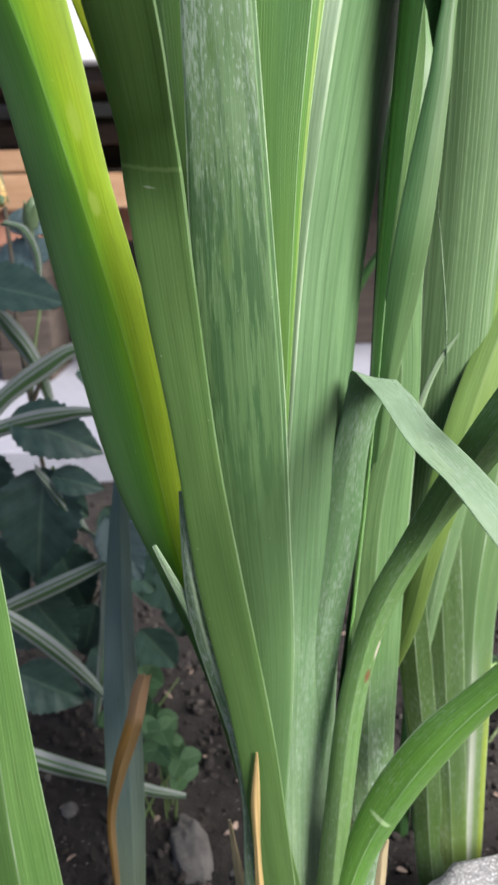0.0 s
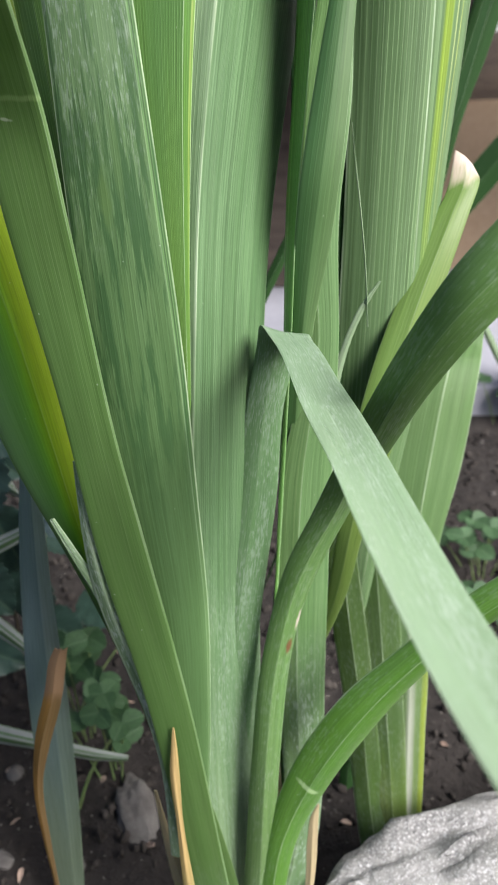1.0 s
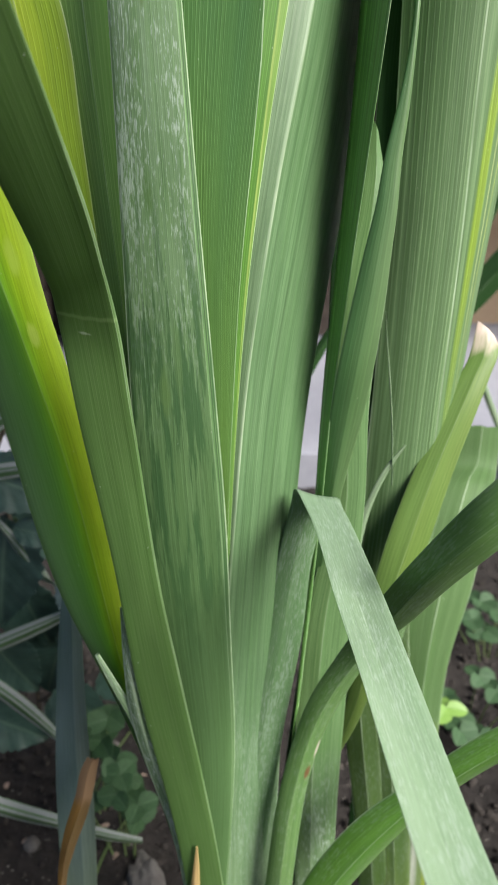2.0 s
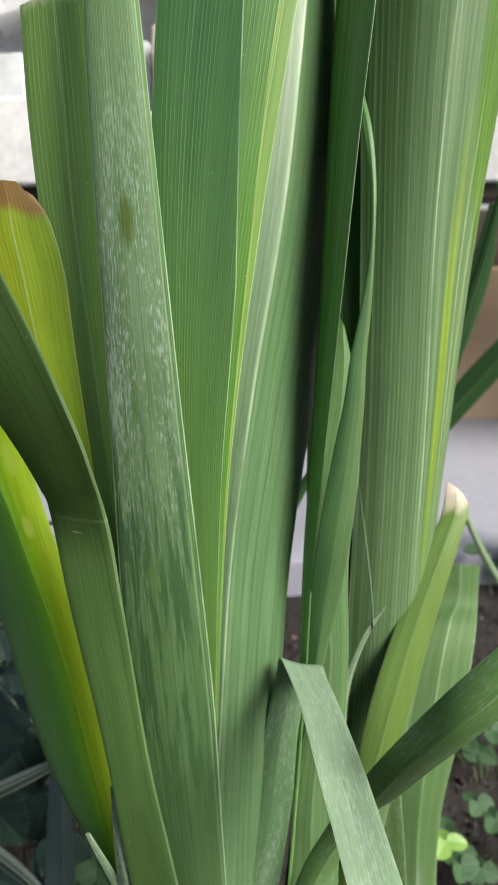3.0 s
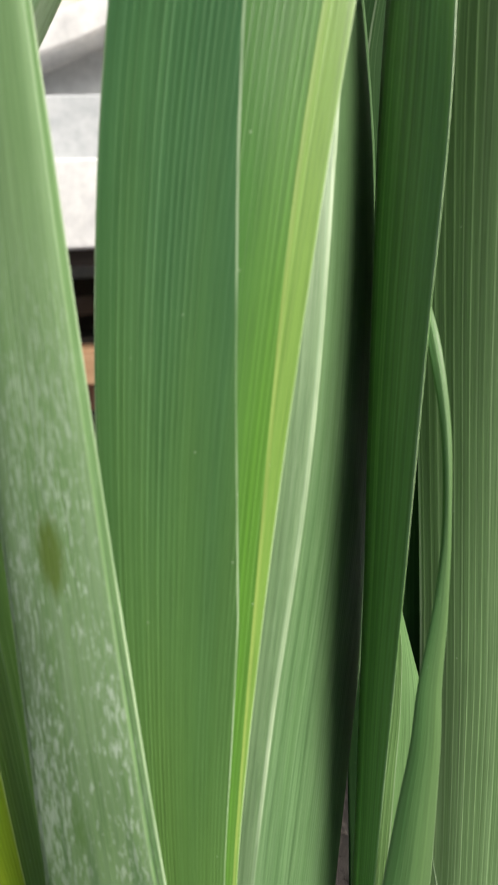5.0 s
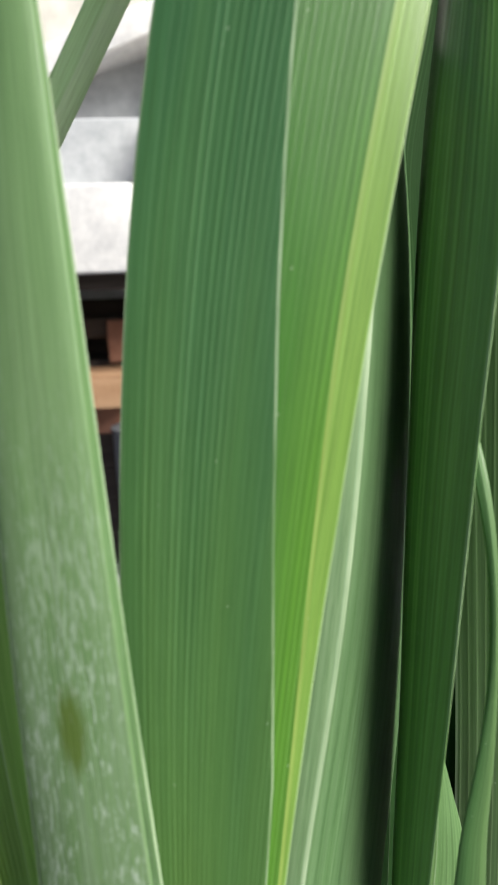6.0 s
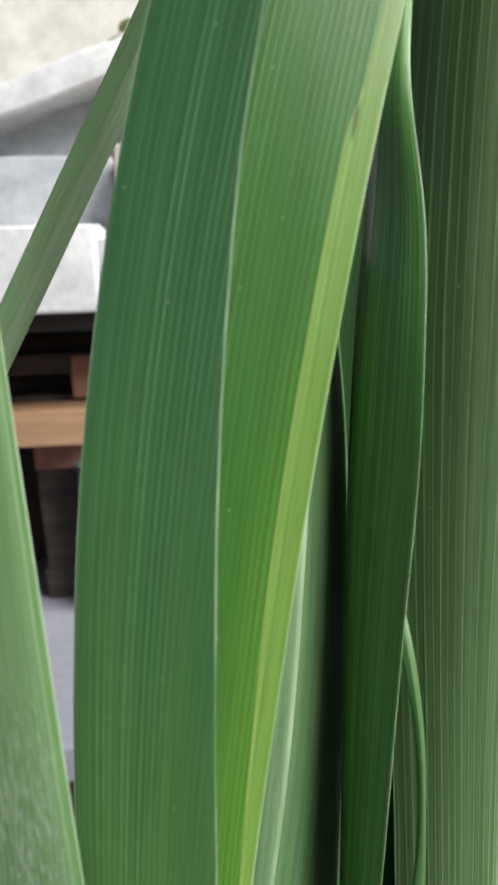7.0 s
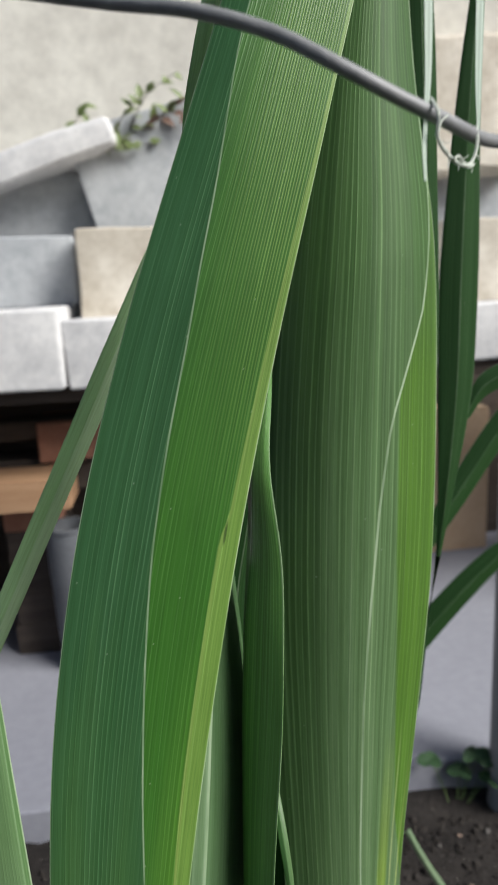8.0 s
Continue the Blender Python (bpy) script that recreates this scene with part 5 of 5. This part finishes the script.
    for pts, r, mat in (
            ([(-0.166, 0.50, 0.382), (-0.163, 0.49, 0.34), (-0.160, 0.475, 0.30), (-0.151, 0.455, 0.255), (-0.145, 0.45, 0.16), (-0.150, 0.46, -0.01)], 0.0016, BARK),
            ([(-0.150, 0.50, 0.368), (-0.146, 0.495, 0.335), (-0.150, 0.47, 0.285), (-0.151, 0.455, 0.255)], 0.0012, STEM),
            ([(-0.151, 0.455, 0.255), (-0.135, 0.46, 0.285), (-0.115, 0.47, 0.297), (-0.09, 0.48, 0.295)], 0.0016, BARK),
            ([(-0.145, 0.45, 0.16), (-0.13, 0.43, 0.20), (-0.128, 0.41, 0.228)], 0.0011, STEM),
            ([(-0.145, 0.45, 0.07), (-0.10, 0.445, 0.13), (-0.07, 0.43, 0.155), (-0.05, 0.44, 0.12)], 0.0012, BARK),
            ([(-0.148, 0.455, 0.03), (-0.12, 0.42, 0.08), (-0.10, 0.42, 0.165)], 0.0012, BARK)):
        place(part("stem", tube(pts, r), mat, plant), plant)
    for at, size, col, lean in (((-0.168, 0.50, 0.382), 1.0, PETAL, -14), ((-0.151, 0.50, 0.366), 0.85, SEPAL, 12)):
        bud = lathe([(0.001, 0), (0.0042 * size, 0.002), (0.0062 * size, 0.007 * size), (0.0066 * size, 0.013 * size), (0.0052 * size, 0.020 * size), (0.0022 * size, 0.025 * size), (0.0004, 0.027 * size)], 18)
        bud.transform(pose(*at, 0, lean, 0))
        body = place(part("bud", bud, col, plant, "peach rose bud" if col is PETAL else "closed green rose bud"), plant)
        for k in range(5):
            sep = leaflet(0.022 * size, 0.007 * size, 4, 0.02, 0.3, -0.05)
            sep.transform(pose(*at, 0, lean, 0) @ pose(0, 0, 0.001, 0, 0, 72 * k) @ pose(0, 0.0052 * size, 0, 82, 0, 0))
            s = part("sepal", sep, SEPAL, body)
            s.matrix_parent_inverse = Matrix.Identity(4)


rose_bush()


def clover(at, count, spread, high, size, seed, label, young=0):
    rng = random.Random(seed)
    plant = empty("clover", at, label, "clover", "low weeds on the soil")
    for k in range(count):
        a, d = rng.uniform(0, 6.28), spread * math.sqrt(rng.uniform(0.05, 1))
        top = Vector((at[0] + d * math.cos(a), at[1] + 0.6 * d * math.sin(a), at[2] + high * rng.uniform(0.45, 1.0)))
        foot = Vector((at[0] + 0.3 * d * math.cos(a), at[1] + 0.3 * d * math.sin(a), -0.012))
        place(part("stalk", tube([foot, foot.lerp(top, 0.55) + Vector((0, 0, 0.004)), top], 0.0007, 5), STEM, plant), plant)
        turn = rng.uniform(0, 2.1)
        nrm = Vector((rng.uniform(-0.3, 0.3), -0.55 + rng.uniform(-0.25, 0.25), 0.8))
        for j in range(3):
            b = turn + 2.094 * j
            side = Vector((math.cos(b), math.sin(b), 0.15 * math.sin(3 * b)))
            put_leaf(plant, top, side, nrm, size * rng.uniform(0.85, 1.1), size * rng.uniform(0.8, 1.0), YOUNG if k < young else CLOVER,
                     teeth=5, bite=0.07, fold=0.18, droop=0.1, round_tip=True)
    return plant


clover((-0.060, 0.350, 0), 8, 0.030, 0.070, 0.014, 3, "low clover with rounded crenate green leaves on the soil")
clover((-0.085, 0.385, 0), 4, 0.020, 0.100, 0.016, 9, "taller clover with rounded leaves beside the dying shoot")
clover((0.205, 0.455, 0), 9, 0.042, 0.045, 0.016, 5, "low clover with rounded leaves and a lime young leaf", 1)
clover((0.255, 0.560, 0), 7, 0.05, 0.055, 0.018, 7, "dark green clover on the soil by the paving")
clover((0.40, 0.90, 0), 6, 0.05, 0.06, 0.02, 11, "small weed at the edge of the paving")

for label, a, b in (("dry grass stalk lying on the soil", (-0.10, 0.36, 0.012), (-0.055, 0.40, 0.07)), ("yellow-green grass stalk on the soil", (-0.085, 0.32, 0.004), (-0.05, 0.345, 0.05)),
                    ("dry grass stalk lying on the soil", (0.16, 0.40, 0.006), (0.22, 0.44, 0.010))):
    mid = tuple((p + q) / 2 + (0.004 if k == 2 else 0) for k, (p, q) in enumerate(zip(a, b)))
    tagged(link("grass_stalk", tube([(a[0], a[1], -0.012), mid, b], 0.0013, 6, 0.4), STEM), label, "grass", "stray stalks")


# ---- stones on the soil ----
def stone(rx, ry, rz, seed, rough=0.18, level=3):
    bm = bmesh.new()
    bmesh.ops.create_icosphere(bm, subdivisions=level, radius=1.0)
    for v in bm.verts:
        d = v.co.normalized()
        q = d * 1.3 + Vector((seed * 3.7, seed * 1.9, seed))
        r = 1 + rough * noise.noise(q) + rough * 0.5 * noise.noise(q * 2.7) + rough * 0.22 * noise.noise(q * 7) + rough * 0.1 * noise.noise(q * 19)
        f = max(abs(d.x), abs(d.y), abs(d.z))
        r *= 0.78 + 0.22 / f
        v.co = Vector((d.x * rx, d.y * ry, d.z * rz)) * r
    return bm


thing("boulder", stone(0.112, 0.034, 0.064, 2, 0.17, 5), GRANITE, (0.152, 0.245, 0.012), "rough pale grey granite stone set in the soil", "stone", 14)
thing("flat_stone", stone(0.011, 0.025, 0.0055, 7, 0.32, 4), PEBBLE, (-0.043, 0.316, 0.002), "flat grey-brown stone chip on the soil", "stone", 16, tilt=(12, -6))
rng = random.Random(4)
for k in range(46):
    x, y = (rng.uniform(-0.16, 0.02), rng.uniform(0.27, 0.45)) if k < 16 else (rng.uniform(0.10, 0.42), rng.uniform(0.33, 0.85))
    r = rng.uniform(0.002, 0.006) if k % 6 else rng.uniform(0.006, 0.010)
    thing("pebble", stone(r, r * rng.uniform(0.6, 1), r * rng.uniform(0.4, 0.8), k, 0.25, 2), PEBBLE, (x, y, soil_height(x, y) + r * 0.2),
          "small pale pebble lying on the soil", "pebble", rng.uniform(0, 360), "pebbles on the soil")


def crumbs():
    """Loose soil: many small uneven lumps in one mesh."""
    rng = random.Random(8)
    lump = bmesh.new()
    bmesh.ops.create_icosphere(lump, subdivisions=2, radius=1.0)
    lump.verts.ensure_lookup_table()
    base = [v.co.copy() for v in lump.verts]
    tris = [[v.index for v in f.verts] for f in lump.faces]
    lump.free()
    verts, faces = [], []
    for k in range(7000):
        x, y = rng.uniform(-0.28, 0.5), rng.uniform(0.2, 0.88)
        r = rng.choice((0.0009, 0.0012, 0.0018, 0.0025, 0.0038)) * rng.uniform(0.7, 1.3)
        z = soil_height(x, y) + r * 0.25
        turn = Euler((rng.uniform(0, 6), rng.uniform(0, 6), rng.uniform(0, 6))).to_matrix()
        n0 = len(verts)
        squash = Vector((rng.uniform(0.6, 1.35), rng.uniform(0.6, 1.35), rng.uniform(0.4, 0.9)))
        for c in base:
            verts.append(tuple(turn @ (Vector(a * b for a, b in zip(c, squash)) * r * rng.uniform(0.6, 1.25)) + Vector((x, y, z))))
        faces += [[n0 + i for i in t] for t in tris]
    me = bpy.data.meshes.new("soil_crumbs")
    me.from_pydata(verts, [], faces)
    me.materials.append(CRUMB)
    me.polygons.foreach_set("use_smooth", [True] * len(me.polygons))
    tagged(new("soil_crumbs", me), "loose dark crumbs of garden soil", "soil", kind="stuff")


crumbs()


def litter():
    """Small dry flakes scattered on the soil, in one mesh."""
    rng = random.Random(17)
    whole = bmesh.new()
    for k in range(90):
        x, y = (rng.uniform(0.08, 0.45), rng.uniform(0.30, 0.86)) if k % 3 else (rng.uniform(-0.2, 0.05), rng.uniform(0.27, 0.5))
        flake = leaflet(rng.uniform(0.004, 0.012), rng.uniform(0.002, 0.006), 3, 0.08, 0.4, rng.uniform(-0.4, 0.4))
        flake.transform(pose(x, y, soil_height(x, y) + 0.003, rng.uniform(-25, 25), rng.uniform(-25, 25), rng.uniform(0, 360)))
        me = bpy.data.meshes.new("flake")
        flake.to_mesh(me)
        flake.free()
        whole.from_mesh(me)
        bpy.data.meshes.remove(me)
    tagged(link("leaf_litter", whole, LITTER), "dry brown flakes of leaf litter on the soil", "litter", kind="stuff")


litter()

# ---- support wire with a frayed thread ----
support = empty("plant_support", (0.40, 0.27, 0), "grey coated wire plant support bent round the leaves", "support")
place(part("hoop", tube([(-0.02, 0.285, 0.790), (0.037, 0.261, 0.774), (0.057, 0.250, 0.768), (0.071, 0.244, 0.762), (0.083, 0.238, 0.754), (0.095, 0.238, 0.748), (0.108, 0.242, 0.7435),
                         (0.119, 0.250, 0.7415), (0.130, 0.260, 0.742), (0.18, 0.30, 0.744), (0.30, 0.31, 0.744), (0.395, 0.275, 0.735)], 0.0016, 12), WIRE, support), support)
place(part("stake", tube([(0.40, 0.27, 0.76), (0.40, 0.27, 0.4), (0.40, 0.27, -0.02)], 0.0035, 12), WIRE, support), support)
fray = empty("thread", (0.105, 0.246, 0.745), "pale tape with frayed ends tied round the wire", "thread")
for pts, r in (([(0.1035, 0.2395, 0.7475), (0.1040, 0.2365, 0.744), (0.1045, 0.238, 0.7395), (0.1065, 0.2395, 0.7372), (0.1095, 0.241, 0.7352), (0.1125, 0.243, 0.7345), (0.1150, 0.245, 0.7352), (0.1168, 0.246, 0.739), (0.1172, 0.2475, 0.7435)], 0.00055),
               ([(0.1045, 0.2375, 0.7405), (0.1052, 0.238, 0.7425), (0.1070, 0.239, 0.7440)], 0.0003),
               ([(0.1070, 0.239, 0.7372), (0.1075, 0.239, 0.7350), (0.1072, 0.239, 0.7335)], 0.0002),
               ([(0.1090, 0.240, 0.7355), (0.1110, 0.242, 0.7362), (0.1140, 0.244, 0.7342), (0.1160, 0.2455, 0.7350)], 0.0004),
               ([(0.1165, 0.246, 0.7375), (0.1175, 0.246, 0.7360)], 0.0002),
               ([(0.1098, 0.2408, 0.7350), (0.1103, 0.2405, 0.7340), (0.1101, 0.2403, 0.7332)], 0.00015),
               ([(0.1115, 0.2415, 0.7348), (0.1120, 0.2412, 0.7358), (0.1127, 0.2412, 0.7361)], 0.00015),
               ([(0.1138, 0.2432, 0.7345), (0.1145, 0.2430, 0.7336), (0.1143, 0.2428, 0.7329)], 0.00015),
               ([(0.1050, 0.2370, 0.7388), (0.1060, 0.2368, 0.7380), (0.1066, 0.2366, 0.7384)], 0.00015)):
    place(part("strand", tube(pts, 0.75 * r, 6), THREAD, fray), fray)

for stations in ([(0.1056, 0.2465, 0.7961, 0.0015, 0.0005, 0.0003), (0.1044, 0.2435, 0.7741, 0.0012, 0.0005, 0.0002), (0.1039, 0.2420, 0.7608, 0.0011, 0.0005, 0.0002), (0.1034, 0.2410, 0.7506, 0.0009, 0.0005, 0.0001), (0.1026, 0.2400, 0.7432, 0.0007, 0.0005, 0.0001), (0.1016, 0.2380, 0.7375, 0.0007, 0.0005, 0.0001), (0.1017, 0.2374, 0.7308, 0.0005, 0.0004, 0.0000)],
                 [(0.1219, 0.2565, 0.8016, 0.0013, 0.0005, 0.0003), (0.1204, 0.2535, 0.7781, 0.0012, 0.0005, 0.0002), (0.1196, 0.2520, 0.7638, 0.0012, 0.0005, 0.0001), (0.1191, 0.2510, 0.7530, 0.0010, 0.0005, 0.0001), (0.1190, 0.2502, 0.7426, 0.0005, 0.0003, 0.0000)]):
    place(part("tape", blade(stations, fold=0.08, thick=0.0003, seed=7), TAPE, fray, "flat pale grey-green tape"), fray)

# ---- stone bench with stacked things behind the bed ----
BENCH = 0.565
thing("bench_board", rough_box(2.6, 0.32, 0.025, 2, 0.002, 0.004, 4), DARKWOOD, (0.1, 1.42, BENCH - 0.025), "dark weathered board carrying the blocks", "board")
for x in (-1.05, 1.2):
    thing("stone_pier", rough_box(0.16, 0.28, BENCH + 0.012 - 0.05, 2, 0.004, 0.01, x), BLOCK, (x, 1.42, 0.027), "concrete block leg under the bench board", "block", group="piers of the bench")
blocks = (
    (0.90, 0.30, 0.130, -0.572, 1.375, BENCH, BLOCK, "speckled pale grey concrete block on the bench"),
    (0.472, 0.30, 0.108, 0.115, 1.382, BENCH, BLOCK, "pale grey concrete block on the bench"),
    (0.70, 0.30, 0.100, 0.705, 1.390, BENCH, BLOCK, "pale grey concrete block on the bench"),
    (0.30, 0.18, 0.152, 0.050, 1.425, BENCH + 0.106, BEIGE, "rough beige stone on a concrete block"),
    (0.34, 0.18, 0.150, 0.730, 1.440, BENCH + 0.098, BEIGE, "rough beige stone on a concrete block"),
    (0.20, 0.10, 0.125, -0.215, 1.470, BENCH + 0.128, SLATE, "blue-grey cinder block on the bench"),
    (0.24, 0.10, 0.105, -0.460, 1.475, BENCH + 0.128, SLATE, "blue-grey cinder block on the bench"),
)
for k, (sx, sy, sz, x, y, z, mat, label) in enumerate(blocks):
    thing("stone_block", rough_box(sx, sy, sz, 4, 0.006, 0.008, k + 2), mat, (x, y, z), label, "block", 0.6 * (k % 3 - 1), "blocks of the bench")
thing("wall_low", rough_box(1.9, 0.08, 0.92, 3, 0.008, 0.01, 6), SLATE, (-0.6, 1.64, 0.03), "low grey rendered wall behind the bench", "wall", kind="structure")
# added dark sheet: its colour stands for the shade in the cavity
thing("wall_cavity", rough_box(1.35, 0.03, 0.48, 2, 0.004, 0.006, 7), DARKWOOD, (-0.33, 1.58, 0.035), "added dark sheet standing in for the shade under the bench", "wall", kind="structure")
thing("wall_right", rough_box(1.3, 0.07, 0.92, 3, 0.008, 0.01, 16), SLATE, (0.98, 1.86, 0.03), "low grey rendered wall set further back", "wall", kind="structure")
# second added sheet, dark in place of the shade beside the box
thing("wall_boards", rough_box(1.2, 0.025, 0.50, 2, 0.004, 0.006, 17), DARKWOOD, (0.95, 1.80, 0.035), "added dark sheet standing in for the shade by the low wall", "wall", kind="structure")
thing("coping_stone", rough_box(0.42, 0.16, 0.055, 3, 0.008, 0.014, 8), BLOCK, (-0.22, 1.575, 0.925), "whitewashed coping stone lying aslant on the wall", "stone", 0, tilt=(0, -17))
thing("leaning_slab", rough_box(0.30, 0.03, 0.24, 2, 0.003, 0.006, 9), SLATE, (0.08, 1.55, 0.82), "smooth grey slab leaning on the wall", "slab", 0, tilt=(-4, -14))
thing("stone_block", rough_box(0.5, 0.16, 0.30, 4, 0.014, 0.03, 12), BEIGE, (0.66, 1.81, 0.945), "large cream stone on top of the wall", "block", 3, "blocks of the bench")

# planks, bricks and a pail stored under the bench
for sx, x, y, z, sz, sy, mat, label, turn in (
        (0.34, -0.315, 1.335, 0.348, 0.058, 0.11, PLANK, "bare orange-brown plank stored under the bench", 0),
        (0.62, -0.330, 1.420, 0.455, 0.035, 0.07, DARKWOOD, "old dark beam stored under the bench", 2),
        (0.30, -0.49, 1.33, 0.409, 0.035, 0.09, PLANK, "short bare plank lying on another", -2)):
    thing("plank", rough_box(sx, sy, sz, 2, 0.002, 0.004, x), mat, (x, y, z), label, "plank", turn, "timber under the bench")
# the lower four bricks take the dark wood colour as painted shade
for x, y, n in ((-0.43, 1.37, 5), (-0.235, 1.44, 5), (-0.62, 1.45, 6)):
    for k in range(n):
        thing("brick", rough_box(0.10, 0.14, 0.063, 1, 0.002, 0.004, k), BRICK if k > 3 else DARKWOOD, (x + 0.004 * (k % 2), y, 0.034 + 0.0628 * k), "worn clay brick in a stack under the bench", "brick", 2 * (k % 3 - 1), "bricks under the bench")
thing("brick", rough_box(0.12, 0.12, 0.075, 1, 0.003, 0.005, 3), BRICK, (-0.15, 1.44, 0.412), "reddish brick on a plank under the bench", "brick", 3, "bricks under the bench")
thing("plank", rough_box(0.30, 0.10, 0.065, 1, 0.002, 0.004, 3), DARKWOOD, (-0.17, 1.455, 0.349), "dark offcut on the bricks", "plank", 1, "timber under the bench")
carton = empty("cardboard_box", (0.60, 1.735, 0.034), "plain pinkish-brown cardboard box standing on the paving", "box")
place(part("carton", rough_box(0.42, 0.09, 0.36, 2, 0.002, 0.003, 31), CARDBOARD, carton), carton).location = (0.0, 0.0, 0.0)
carton.children[0].matrix_parent_inverse = Matrix.Identity(4)
for side in (-1, 1):
    flap = part("flap", rough_box(0.41, 0.044, 0.004, 1, 0.001, 0.001, 33 + side), CARDBOARD, carton)
    flap.location = (0.0, 0.0225 * side, 0.3605)
pail = lathe([(0.030, 0), (0.034, 0.004), (0.040, 0.20), (0.040, 0.268), (0.043, 0.272), (0.043, 0.277), (0.037, 0.277), (0.036, 0.20), (0.031, 0.01)], 32)
thing("pail", pail, ZINC, (-0.160, 1.315, 0.034), "dull grey plastic pail under the bench", "pail")
post = lathe([(0.034, 0), (0.033, 0.02), (0.031, 0.3), (0.030, 0.62), (0.026, 0.64)], 16)
thing("post", post, POSTMAT, (0.478, 0.893, -0.02), "weathered grey-white post at the edge of the paving", "post")


def creeper():
    rng = random.Random(21)
    plant = empty("creeper", (-0.10, 1.56, 0.96), "straggling weed with green and reddish leaves on the wall top", "weed")
    for k in range(7):
        a = Vector((-0.13 + 0.03 * k, 1.555, 0.955 + 0.012 * k))
        b = a + Vector((rng.uniform(0.03, 0.14), rng.uniform(-0.04, 0.02), rng.uniform(0.02, 0.16)))
        mid = a.lerp(b, 0.5) + Vector((0, -0.02, rng.uniform(0.0, 0.03)))
        place(part("stem", tube([a, mid, b], 0.0016, 5, 0.5), BARK, plant), plant)
        for j in range(9):
            p = a.lerp(mid, j / 4) if j < 4 else mid.lerp(b, (j - 4) / 4)
            put_leaf(plant, p, (rng.uniform(-1, 1), rng.uniform(-0.6, 0.2), rng.uniform(-0.4, 0.8)), (rng.uniform(-0.3, 0.3), -0.8, 0.6), rng.uniform(0.018, 0.034), rng.uniform(0.012, 0.02),
                     REDDISH if k > 4 and j % 2 else WEED, teeth=5, bite=0.03, droop=0.3)


creeper()
